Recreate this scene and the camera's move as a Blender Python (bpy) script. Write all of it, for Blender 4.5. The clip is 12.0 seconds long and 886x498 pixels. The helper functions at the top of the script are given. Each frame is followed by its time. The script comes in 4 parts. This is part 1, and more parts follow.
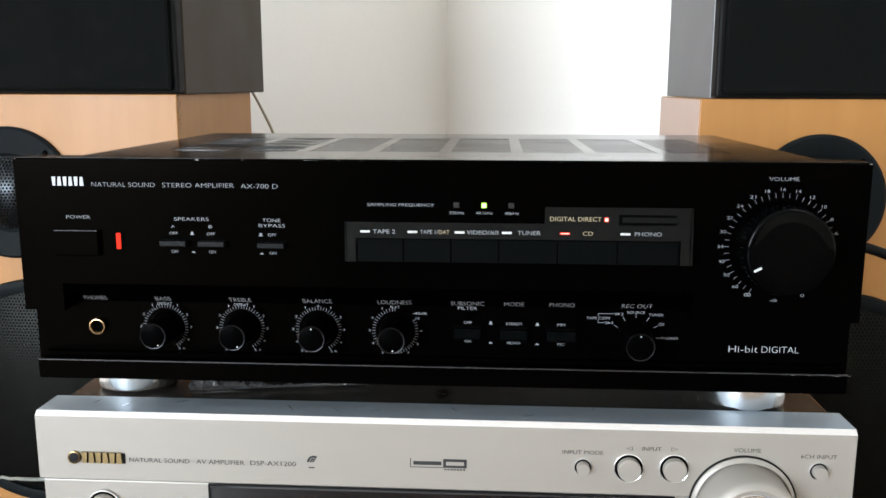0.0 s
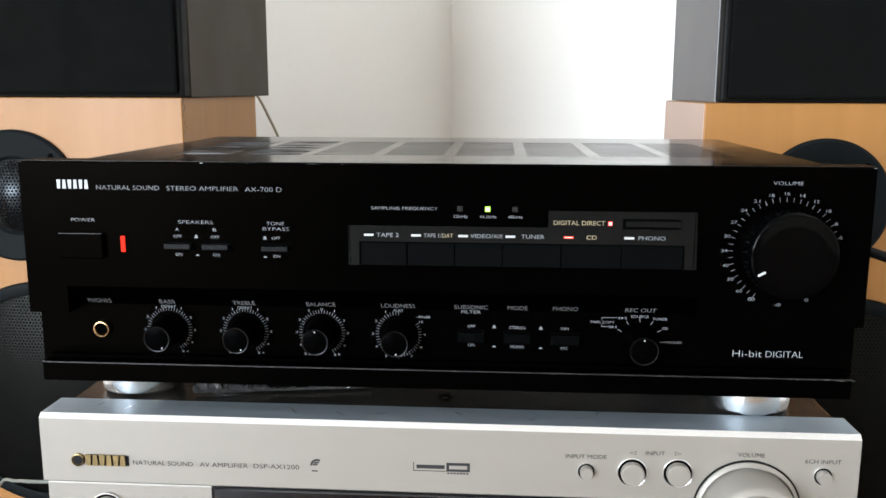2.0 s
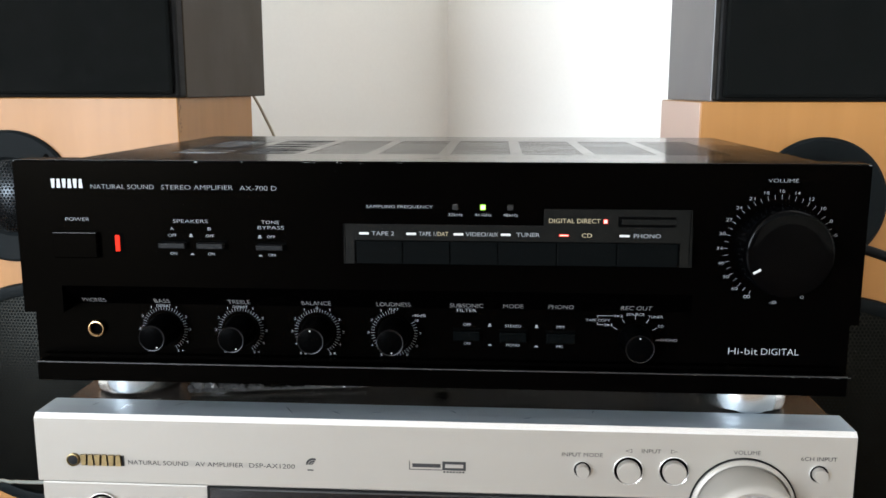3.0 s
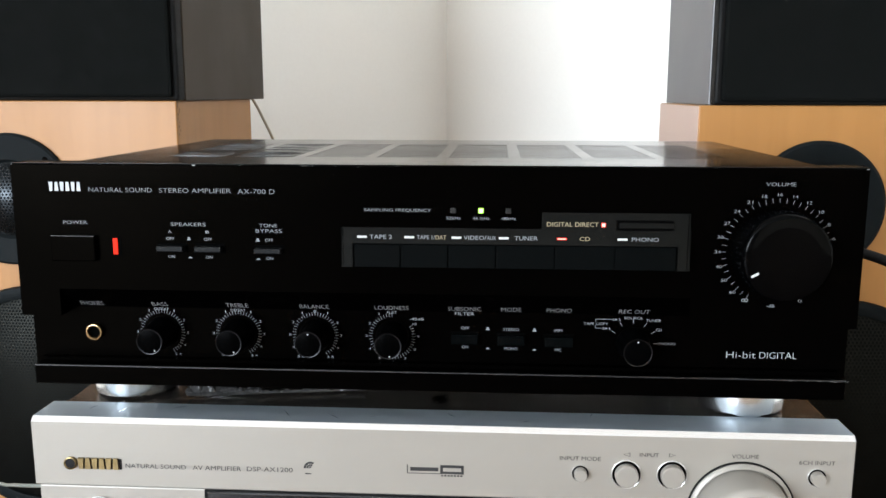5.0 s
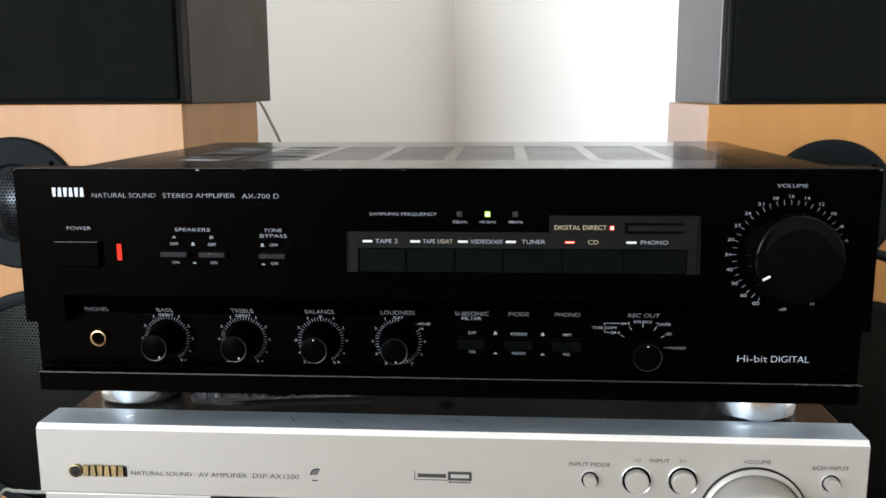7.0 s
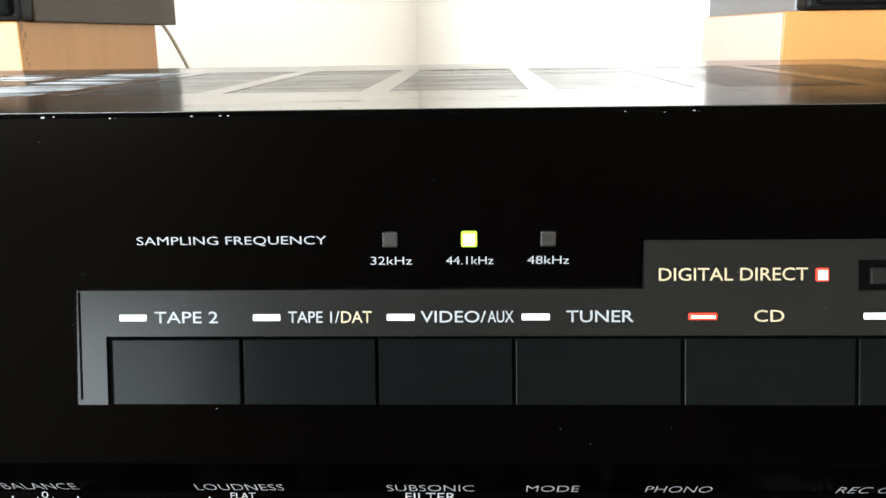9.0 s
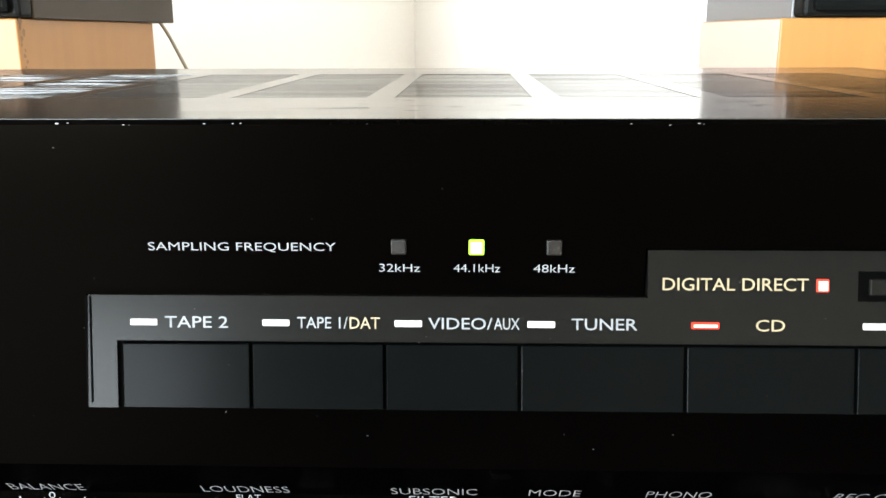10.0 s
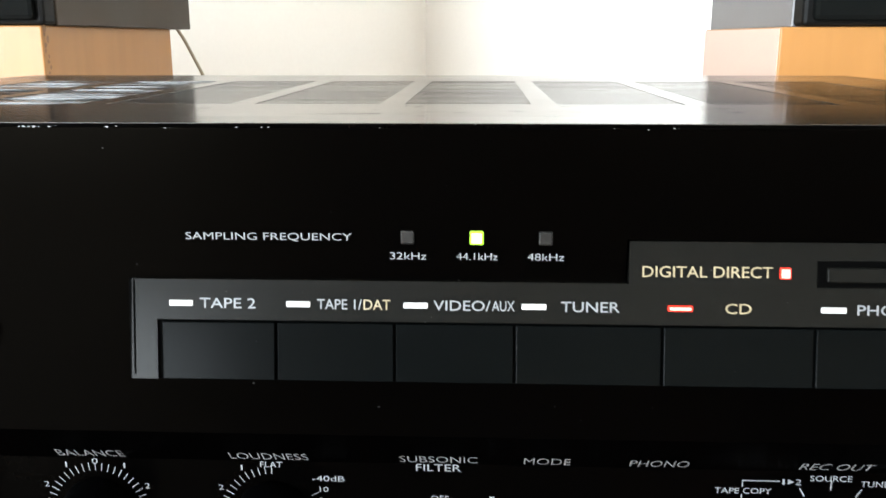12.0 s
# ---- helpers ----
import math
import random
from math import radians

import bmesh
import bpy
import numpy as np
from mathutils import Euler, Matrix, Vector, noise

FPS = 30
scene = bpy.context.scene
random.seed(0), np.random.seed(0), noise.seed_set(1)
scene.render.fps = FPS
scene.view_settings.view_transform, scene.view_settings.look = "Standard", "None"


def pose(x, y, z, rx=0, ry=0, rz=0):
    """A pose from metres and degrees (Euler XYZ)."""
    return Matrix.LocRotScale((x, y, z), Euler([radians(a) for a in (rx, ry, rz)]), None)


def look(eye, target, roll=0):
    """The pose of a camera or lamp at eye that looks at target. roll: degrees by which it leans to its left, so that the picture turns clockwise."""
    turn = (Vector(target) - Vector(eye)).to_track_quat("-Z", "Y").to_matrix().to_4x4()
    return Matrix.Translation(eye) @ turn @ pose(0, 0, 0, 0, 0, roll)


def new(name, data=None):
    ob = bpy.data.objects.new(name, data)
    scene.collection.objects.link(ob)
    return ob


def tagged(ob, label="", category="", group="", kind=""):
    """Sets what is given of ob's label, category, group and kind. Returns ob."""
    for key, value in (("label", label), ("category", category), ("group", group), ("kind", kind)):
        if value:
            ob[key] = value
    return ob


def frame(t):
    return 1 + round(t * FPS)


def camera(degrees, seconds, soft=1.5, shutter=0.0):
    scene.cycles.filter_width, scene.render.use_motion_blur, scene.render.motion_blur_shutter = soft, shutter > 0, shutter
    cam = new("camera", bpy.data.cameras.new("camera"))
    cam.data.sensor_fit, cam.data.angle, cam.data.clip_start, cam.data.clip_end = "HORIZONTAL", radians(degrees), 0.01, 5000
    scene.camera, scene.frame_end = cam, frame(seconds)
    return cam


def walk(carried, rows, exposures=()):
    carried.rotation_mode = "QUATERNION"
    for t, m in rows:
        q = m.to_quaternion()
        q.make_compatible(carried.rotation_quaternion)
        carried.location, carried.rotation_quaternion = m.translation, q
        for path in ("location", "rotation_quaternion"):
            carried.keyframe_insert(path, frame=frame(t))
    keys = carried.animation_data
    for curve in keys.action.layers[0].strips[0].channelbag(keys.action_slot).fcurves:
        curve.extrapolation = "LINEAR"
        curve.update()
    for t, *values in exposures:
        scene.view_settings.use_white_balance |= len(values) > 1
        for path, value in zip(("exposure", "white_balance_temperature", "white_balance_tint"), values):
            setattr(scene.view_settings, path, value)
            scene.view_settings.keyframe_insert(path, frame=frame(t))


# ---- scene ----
cam = camera(53.6, 12.0, soft=1.5, shutter=0.5)
PATH = [
    (0, (0.03348, -0.44164, 0.75697), (0.00347, 0.04898, 0.66540), 0.07),
    (0.5, (0.03347, -0.44071, 0.75688), (0.00346, 0.04996, 0.66550), 0.18),
    (1, (0.03403, -0.44110, 0.75677), (0.00406, 0.04963, 0.66574), 0.17),
    (1.5, (0.03430, -0.44157, 0.75742), (0.00270, 0.04915, 0.66685), 0.12),
    (2, (0.03402, -0.44177, 0.75695), (0.00135, 0.04907, 0.66744), 0.14),
    (2.5, (0.03466, -0.44084, 0.75563), (0.00390, 0.05002, 0.66556), 0.17),
    (3, (0.03505, -0.44141, 0.75572), (0.00388, 0.04959, 0.66656), 0.02),
    (5, (0.03566, -0.44125, 0.75587), (0.00492, 0.05008, 0.66844), 0.07),
    (5.5, (0.03608, -0.44078, 0.75564), (0.00635, 0.05069, 0.66860), -0.00),
    (6, (0.03586, -0.44106, 0.75566), (0.00414, 0.05031, 0.66878), 0.08),
    (6.5, (0.03618, -0.44063, 0.75703), (0.00373, 0.05076, 0.67056), 0.07),
    (7, (0.03642, -0.43572, 0.75707), (0.00080, 0.05528, 0.66957), -0.35),
    (7.1, (0.03858, -0.42204, 0.75903), (0.00239, 0.06874, 0.67057), -0.94),
    (7.2, (0.03878, -0.40573, 0.76239), (0.00553, 0.08489, 0.67193), -1.52),
    (7.3, (0.03947, -0.37983, 0.76032), (0.00879, 0.11027, 0.66622), -1.47),
    (7.4, (0.03885, -0.35154, 0.75924), (0.01266, 0.13752, 0.65861), -1.28),
    (7.5, (0.03778, -0.32243, 0.75590), (0.01664, 0.16758, 0.65015), -0.91),
    (7.6, (0.03551, -0.28780, 0.75077), (0.01527, 0.19983, 0.64213), -0.72),
    (7.7, (0.03502, -0.25708, 0.74869), (0.00912, 0.23049, 0.64117), -1.14),
    (7.9, (0.0325, -0.2110, 0.7445), (0.0088, 0.2757, 0.6325), -0.95),
    (8.2, (0.0305, -0.1740, 0.7385), (0.0090, 0.3117, 0.6220), -0.90),
    (8.6, (0.0290, -0.1545, 0.7345), (0.0098, 0.3305, 0.6140), -0.85),
    (9.3, (0.02840, -0.15088, 0.73214), (0.00858, 0.33578, 0.61342), -0.87),
    (9.5, (0.02740, -0.15195, 0.73425), (0.00835, 0.33569, 0.61343), -0.53),
    (10, (0.02620, -0.15324, 0.73464), (0.01050, 0.33501, 0.61440), -0.20),
    (10.5, (0.02498, -0.15346, 0.73482), (0.00934, 0.33420, 0.61534), -0.08),
    (11, (0.02576, -0.16017, 0.73538), (0.00797, 0.32673, 0.61814), -0.13),
    (11.5, (0.02476, -0.16677, 0.73787), (0.00413, 0.32110, 0.62376), -0.14),
    (12, (0.02813, -0.17300, 0.73649), (0.00655, 0.31511, 0.61907), -0.07),
]
EXPOSURES = [(0.0, 0.0, 6500, 10), (6.9, 0.0, 6500, 10), (7.3, 0.1, 6500, 10), (7.7, 0.3, 6500, 10), (8.4, 0.9, 6600, 8), (9.3, 1.0, 6750, 7), (10.5, 1.0, 6750, 7), (11.2, 0.75, 6700, 8), (12.0, 0.75, 6700, 8)]
walk(cam, [(t, look(eye, target, roll)) for t, eye, target, roll in PATH], EXPOSURES)

# ---- daylight ----
CORNER = Vector((-0.085, 1.62, 0.0))
SIDE = 6.5
DIAG = math.sqrt(0.5)
LEFT_DIR, RIGHT_DIR = Vector((-DIAG, -DIAG, 0)), Vector((DIAG, -DIAG, 0))
world = bpy.data.worlds.new("daylight")
scene.world = world
world.use_nodes = True
sky = world.node_tree.nodes.new("ShaderNodeTexSky")
sky.sky_type, sky.sun_disc = "NISHITA", False
sky.sun_elevation, sky.sun_rotation = radians(38), radians(40)
world.node_tree.nodes["Background"].inputs["Strength"].default_value = 0.12
world.node_tree.links.new(sky.outputs[0], world.node_tree.nodes["Background"].inputs["Color"])
sun = new("sun", bpy.data.lights.new("sun", "SUN"))
sun.data.energy, sun.data.angle, sun.data.color = 2.0, radians(0.6), (1.0, 0.95, 0.88)
sun.matrix_basis = look((6, 8, 8), (0, 0, 0))
INWARD = Vector((DIAG, DIAG, 0))
# windows: name, base corner, direction along the wall, inward, width, sill, head, watts, tint
WINDOWS = [
    ("window_1", CORNER + SIDE * LEFT_DIR + 1.3 * RIGHT_DIR, RIGHT_DIR, INWARD, 2.7, 0.5, 2.25, 490.0, (0.80, 0.90, 1.0)),
    ("window_2", CORNER + 6.2 * LEFT_DIR, -LEFT_DIR, RIGHT_DIR, 1.8, 0.7, 2.25, 150.0, (0.75, 0.88, 1.0)),
]
for name, base, along, inward, width, z0, z1, watts, tint in WINDOWS:
    mid = base + along * width / 2 + Vector((0, 0, (z0 + z1) / 2))
    lamp = new("window_light", bpy.data.lights.new("window_light", "AREA"))
    lamp.data.shape, lamp.data.size, lamp.data.size_y = "RECTANGLE", width - 0.1, z1 - z0 - 0.1
    lamp.data.energy, lamp.data.color = watts, tint
    lamp.matrix_basis = look(mid - 0.02 * inward, mid + inward)


# ---- materials ----
def material(name, color, rough=0.5, metal=0.0, vary=0.15, scale=30.0, fine=400.0, bump=0.0, stretch=(1, 1, 1), rough_vary=0.1, spec=0.5, coat=0.0, tint=(1.0, 1.0, 1.0)):
    m = bpy.data.materials.new(name)
    m.use_nodes = True
    nt = m.node_tree
    b = nt.nodes["Principled BSDF"]
    b.inputs["Metallic"].default_value = metal
    b.inputs["Specular IOR Level"].default_value = spec
    b.inputs["Coat Weight"].default_value = coat
    b.inputs["Specular Tint"].default_value = (*tint, 1)
    tc = nt.nodes.new("ShaderNodeTexCoord")
    mp = nt.nodes.new("ShaderNodeMapping")
    mp.inputs["Scale"].default_value = stretch
    nt.links.new(tc.outputs["Object"], mp.inputs["Vector"])
    big, small = nt.nodes.new("ShaderNodeTexNoise"), nt.nodes.new("ShaderNodeTexNoise")
    big.inputs["Scale"].default_value, small.inputs["Scale"].default_value = scale, fine
    big.inputs["Detail"].default_value = 5.0
    for n in (big, small):
        nt.links.new(mp.outputs[0], n.inputs["Vector"])
    mix = nt.nodes.new("ShaderNodeMix")
    mix.data_type = "FLOAT"
    mix.inputs[0].default_value = 0.35
    nt.links.new(big.outputs["Fac"], mix.inputs[2])
    nt.links.new(small.outputs["Fac"], mix.inputs[3])
    ramp = nt.nodes.new("ShaderNodeMapRange")
    ramp.inputs[1].default_value, ramp.inputs[2].default_value = 0.3, 0.7
    ramp.inputs[3].default_value, ramp.inputs[4].default_value = 1 - vary, 1 + vary
    nt.links.new(mix.outputs[0], ramp.inputs[0])
    col = nt.nodes.new("ShaderNodeVectorMath")
    col.operation = "SCALE"
    col.inputs[0].default_value = color
    nt.links.new(ramp.outputs[0], col.inputs["Scale"])
    nt.links.new(col.outputs[0], b.inputs["Base Color"])
    rr = nt.nodes.new("ShaderNodeMapRange")
    rr.inputs[1].default_value, rr.inputs[2].default_value = 0.3, 0.7
    rr.inputs[3].default_value, rr.inputs[4].default_value = max(0.02, rough * (1 - rough_vary)), min(1.0, rough * (1 + rough_vary))
    nt.links.new(big.outputs["Fac"], rr.inputs[0])
    nt.links.new(rr.outputs[0], b.inputs["Roughness"])
    if bump:
        bp = nt.nodes.new("ShaderNodeBump")
        bp.inputs["Strength"].default_value = bump
        bp.inputs["Distance"].default_value = 0.0004
        nt.links.new(small.outputs["Fac"], bp.inputs["Height"])
        nt.links.new(bp.outputs[0], b.inputs["Normal"])
    return m


def glowing(name, color, strength):
    m = bpy.data.materials.new(name)
    m.use_nodes = True
    b = m.node_tree.nodes["Principled BSDF"]
    b.inputs["Base Color"].default_value = (*[0.3 * c for c in color], 1)
    b.inputs["Emission Color"].default_value = (*color, 1)
    b.inputs["Roughness"].default_value, b.inputs["Specular IOR Level"].default_value = 0.6, 0.1
    b.inputs["Emission Strength"].default_value = strength
    return m


def wood(name, light, dark, rough, grain):
    """Veneer with grain along its own z."""
    m = material(name, light, rough, 0, 0.06, 6, 60, 0.05, (1, 1, 1))
    nt = m.node_tree
    b = nt.nodes["Principled BSDF"]
    tc = nt.nodes.new("ShaderNodeTexCoord")
    mp = nt.nodes.new("ShaderNodeMapping")
    mp.inputs["Scale"].default_value = grain
    nt.links.new(tc.outputs["Object"], mp.inputs["Vector"])
    n = nt.nodes.new("ShaderNodeTexNoise")
    n.inputs["Scale"].default_value, n.inputs["Detail"].default_value, n.inputs["Distortion"].default_value = 3.0, 8.0, 0.8
    nt.links.new(mp.outputs[0], n.inputs["Vector"])
    r = nt.nodes.new("ShaderNodeValToRGB")
    r.color_ramp.elements[0].position, r.color_ramp.elements[1].position = 0.32, 0.68
    r.color_ramp.elements[0].color, r.color_ramp.elements[1].color = (*dark, 1), (*light, 1)
    nt.links.new(n.outputs["Fac"], r.inputs["Fac"])
    nt.links.new(r.outputs["Color"], b.inputs["Base Color"])
    return m


# the warm specular tint puts the room's brownish reflection into the black
BLACK = material("black_satin_metal", (0.00035, 0.0003, 0.0003), 0.26, 0, 0.2, 14, 700, 0.02, spec=0.0085, tint=(1.0, 0.84, 0.62))
BLACK_TOP = material("black_painted_steel", (0.005, 0.0048, 0.0045), 0.15, 0, 0.25, 20, 900, 0, spec=0.6, rough_vary=0.2)
BLACK_GLOSS = material("black_gloss_plastic", (0.0006, 0.0006, 0.0007), 0.11, 0, 0.1, 20, 500, spec=0.045)
KNOB = material("black_knob_plastic", (0.0005, 0.0005, 0.00055), 0.3, 0, 0.15, 60, 800, 0.03, spec=0.006)
# grey for the highlight rings of the knobs and the dark of the emblem
RIM = material("grey_glint_and_badge_metal", (0.013, 0.013, 0.014), 0.3, 0.9, 0.2, 200, 900)
PANEL = material("charcoal_grey_plastic", (0.0046, 0.0046, 0.0041), 0.22, 0, 0.12, 18, 800, 0, spec=0.05)
BUTTON = material("dark_slate_plastic", (0.0013, 0.0017, 0.0018), 0.2, 0, 0.15, 18, 900, 0, spec=0.02)
SWITCH = material("dark_grey_switch_plastic", (0.0030, 0.0033, 0.0037), 0.45, 0, 0.12, 40, 900, 0.04, spec=0.12)
# near-black that puts shade into gaps, wells and vents; also colours lid scuffs
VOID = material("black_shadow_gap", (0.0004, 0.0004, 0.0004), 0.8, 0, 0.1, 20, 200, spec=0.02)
PRINT = material("white_print", (0.18, 0.193, 0.21), 0.5, 0, 0.06, 200, 2000)
# grey for the painted highlights along the base lip and the power button
EDGE_GLINT = material("grey_edge_glint", (0.010, 0.010, 0.0105), 0.45, 0, 0.6, 90, 900)
PRINT_DIM = material("grey_print", (0.20, 0.20, 0.21), 0.5, 0, 0.06, 200, 2000)
GOLD_PRINT = material("pale_gold_print", (0.27, 0.222, 0.135), 0.45, 0, 0.06, 200, 2000)
SILVER_PRINT = material("bright_silver_print", (0.38, 0.40, 0.42), 0.4, 0, 0.05, 200, 2000)
DARK_PRINT = material("dark_grey_print", (0.012, 0.012, 0.013), 0.5, 0, 0.1, 200, 2000)
BAR = material("white_indicator_plastic", (0.47, 0.475, 0.475), 0.4, 0, 0.04, 100, 1000)
LENS_DARK = material("unlit_smoke_lens", (0.011, 0.0108, 0.0105), 0.35, 0, 0.2, 300, 1500, 0.1, spec=0.25)
BRASS = material("brass", (0.36, 0.23, 0.115), 0.3, 1.0, 0.08, 80, 900)
GOLD_BADGE = material("gold_badge_metal", (0.21, 0.155, 0.075), 0.32, 1.0, 0.2, 120, 900)
CHROME = material("polished_aluminium", (0.78, 0.79, 0.80), 0.22, 1.0, 0.05, 60, 600, 0.02)
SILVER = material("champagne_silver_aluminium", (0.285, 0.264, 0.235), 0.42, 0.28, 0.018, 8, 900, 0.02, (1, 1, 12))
# fascia metal with the blue-grey reflections of its top put into the colour
FASCIA_TOP = material("blue_grey_top_reflection", (0.39, 0.445, 0.49), 0.6, 0.88, 0.03, 14, 700, 0, (1, 30, 1))
# paler than the fascia: highlights of bevel, rims and knob face; scratches too
SILVER_EDGE = material("bright_highlight_and_scratch_metal", (0.93, 0.93, 0.93), 0.22, 0.9, 0.03, 20, 600)
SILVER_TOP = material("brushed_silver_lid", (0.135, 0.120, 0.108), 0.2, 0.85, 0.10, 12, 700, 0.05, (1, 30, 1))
GLASS_BLACK = material("black_display_glass", (0.004, 0.004, 0.005), 0.06, 0, 0.05, 10, 100, spec=0.5)
CLOTH = material("black_grille_cloth", (0.0019, 0.0024, 0.0022), 0.9, 0, 0.3, 50, 1600, 0.4, spec=0.1)
FRAME_BLACK = material("black_cabinet_edge", (0.002, 0.002, 0.002), 0.6, 0, 0.15, 40, 500, spec=0.15)
# one laminate in two tones: lighter for the lit side, darker for the shaded
LIT_SIDE = material("grey_laminate_lit", (0.135, 0.130, 0.136), 0.38, 0, 0.10, 9, 600, 0.05, spec=0.4)
SHADED_SIDE = material("grey_laminate_shaded", (0.040, 0.030, 0.021), 0.5, 0, 0.10, 9, 600, 0.05, spec=0.15)
ORANGE = wood("honey_orange_veneer", (0.345, 0.154, 0.038), (0.31, 0.136, 0.031), 0.45, (14, 14, 1.4))
RUBBER = material("black_rubber_ring", (0.0062, 0.0080, 0.0088), 0.5, 0, 0.15, 30, 500, 0.05, spec=0.05)
CONE = material("black_paper_cone", (0.0025, 0.0025, 0.0028), 0.7, 0, 0.2, 40, 500, spec=0.2)
MESH_METAL = material("dark_perforated_steel", (0.0060, 0.0060, 0.0048), 0.38, 0.6, 0.2, 40, 500, spec=0.1)
DOME_METAL = material("grey_perforated_steel", (0.016, 0.018, 0.020), 0.25, 0.9, 0.2, 40, 500)
# unseen walls: the first kept dim for dark reflections, the second warm fill
DIM_WALL = material("unseen_dim_wall", (0.34, 0.285, 0.225), 0.9, 0, 0.03, 3, 150, 0.15)
FILL_WALL = material("unseen_fill_wall", (0.84, 0.75, 0.61), 0.9, 0, 0.03, 3, 150, 0.15)
WALL = material("warm_white_wall_paint", (0.90, 0.872, 0.825), 0.85, 0, 0.02, 3, 150, 0.15)
CEILING = material("white_ceiling_paint", (0.82, 0.81, 0.79), 0.9, 0, 0.02, 3, 150, 0.1)
FLOOR = wood("brown_wood_floor", (0.17, 0.095, 0.048), (0.11, 0.058, 0.028), 0.4, (1.2, 12, 12))
STAND = wood("dark_wood_board", (0.10, 0.055, 0.03), (0.06, 0.03, 0.018), 0.45, (1.2, 14, 14))
WHITE_FRAME = material("white_window_frame", (0.8, 0.8, 0.79), 0.45, 0, 0.04, 20, 300)
CREAM_CABLE = material("cream_cable_sheath", (0.36, 0.31, 0.22), 0.5, 0, 0.1, 60, 500)
GREY_CABLE = material("grey_green_cable_sheath", (0.13, 0.14, 0.125), 0.45, 0, 0.1, 60, 500)
BLACK_CABLE = material("black_cable_sheath", (0.004, 0.004, 0.004), 0.5, 0, 0.1, 60, 500, spec=0.15)
CHIP = material("bare_metal_chips", (0.13, 0.135, 0.135), 0.45, 0.3, 0.3, 300, 2000)
DUST = material("grey_dust_specks", (0.03, 0.028, 0.027), 0.9, 0, 0.4, 300, 2000)
FOIL = material("clear_wrinkled_plastic", (0.040, 0.039, 0.039), 0.14, 0, 0.6, 160, 900, 0.5, spec=0.45)
GREEN_LED = glowing("green_light", (0.40, 0.95, 0.06), 0.95)
RED_LED = glowing("red_light", (1.0, 0.05, 0.03), 1.0)
RED_BAR = glowing("red_bar_light", (1.0, 0.045, 0.025), 0.95)
POWER_LED = glowing("orange_red_light", (1.0, 0.030, 0.010), 0.95)
HOT_CORE = glowing("hot_light_core", (1.0, 0.70, 0.60), 1.1)
GREEN_CORE = glowing("green_light_core", (0.85, 1.0, 0.55), 1.5)
pane_mat = bpy.data.materials.new("window_glass")
pane_mat.use_nodes = True
pane_mat.node_tree.nodes["Principled BSDF"].inputs["Transmission Weight"].default_value = 1.0
pane_mat.node_tree.nodes["Principled BSDF"].inputs["Roughness"].default_value = 0.0

# ---- helpers for building ----
PLACE = {}


def thing(name, at, label, category, group=""):
    """A top-level Empty at its base."""
    ob = new(name)
    ob.empty_display_size = 0.02
    ob.location = at
    PLACE[ob] = Matrix.Translation(at)
    return tagged(ob, label, category, group)


def part(name, bm, mat, parent, label="", smooth=False, kind=""):
    """One mesh object, in world coordinates, under a thing or a part."""
    me = bpy.data.meshes.new(name)
    if smooth:
        for f in bm.faces:
            f.smooth = True
    bm.to_mesh(me)
    bm.free()
    me.materials.append(mat)
    ob = new(name, me)
    if parent:
        ob.parent = parent
        ob.matrix_parent_inverse = PLACE[parent].inverted()
    PLACE[ob] = Matrix.Identity(4)
    return tagged(ob, label, kind=kind)


def box(bm, x0, x1, y0, y1, z0, z1, bevel=0.0, segs=2):
    made = bmesh.ops.create_cube(bm, size=1.0, matrix=Matrix.Translation(((x0 + x1) / 2, (y0 + y1) / 2, (z0 + z1) / 2)) @ Matrix.Diagonal((abs(x1 - x0), abs(y1 - y0), abs(z1 - z0), 1)))
    if bevel:
        edges = list({e for v in made["verts"] for e in v.link_edges})
        bmesh.ops.bevel(bm, geom=edges, offset=bevel, segments=segs, affect="EDGES", profile=0.5)
    return bm


def boxed(*a, **k):
    return box(bmesh.new(), *a, **k)


def extrude_x(bm, x0, x1, profile):
    """A closed profile of (y, z), drawn out along x."""
    a = [bm.verts.new((x0, y, z)) for y, z in profile]
    b = [bm.verts.new((x1, y, z)) for y, z in profile]
    n = len(profile)
    bm.faces.new(a)
    bm.faces.new(list(reversed(b)))
    for i in range(n):
        bm.faces.new((a[i], b[i], b[(i + 1) % n], a[(i + 1) % n]))
    bmesh.ops.recalc_face_normals(bm, faces=bm.faces)
    return bm


def turned(bm, profile, centre, axis="y", segs=48):
    """A body of revolution. profile: (distance along the axis, radius); the axis runs through the centre."""
    rings = []
    for d, r in profile:
        ring = []
        for i in range(segs):
            a = 2 * math.pi * i / segs
            p = Vector((r * math.cos(a), d, r * math.sin(a))) if axis == "y" else Vector((r * math.cos(a), r * math.sin(a), d))
            ring.append(bm.verts.new(p + Vector(centre)))
        rings.append(ring)
    for p, q in zip(rings, rings[1:]):
        for i in range(segs):
            bm.faces.new((p[i], p[(i + 1) % segs], q[(i + 1) % segs], q[i]))
    if profile[0][1] > 1e-6:
        bm.faces.new(list(reversed(rings[0])))
    if profile[-1][1] > 1e-6:
        bm.faces.new(rings[-1])
    bmesh.ops.recalc_face_normals(bm, faces=bm.faces)
    return bm


def sharp(ob, angle=35):
    """Smooth faces with crisp corners."""
    me = ob.data
    me.polygons.foreach_set("use_smooth", [True] * len(me.polygons))
    me.set_sharp_from_angle(angle=radians(angle))
    return ob


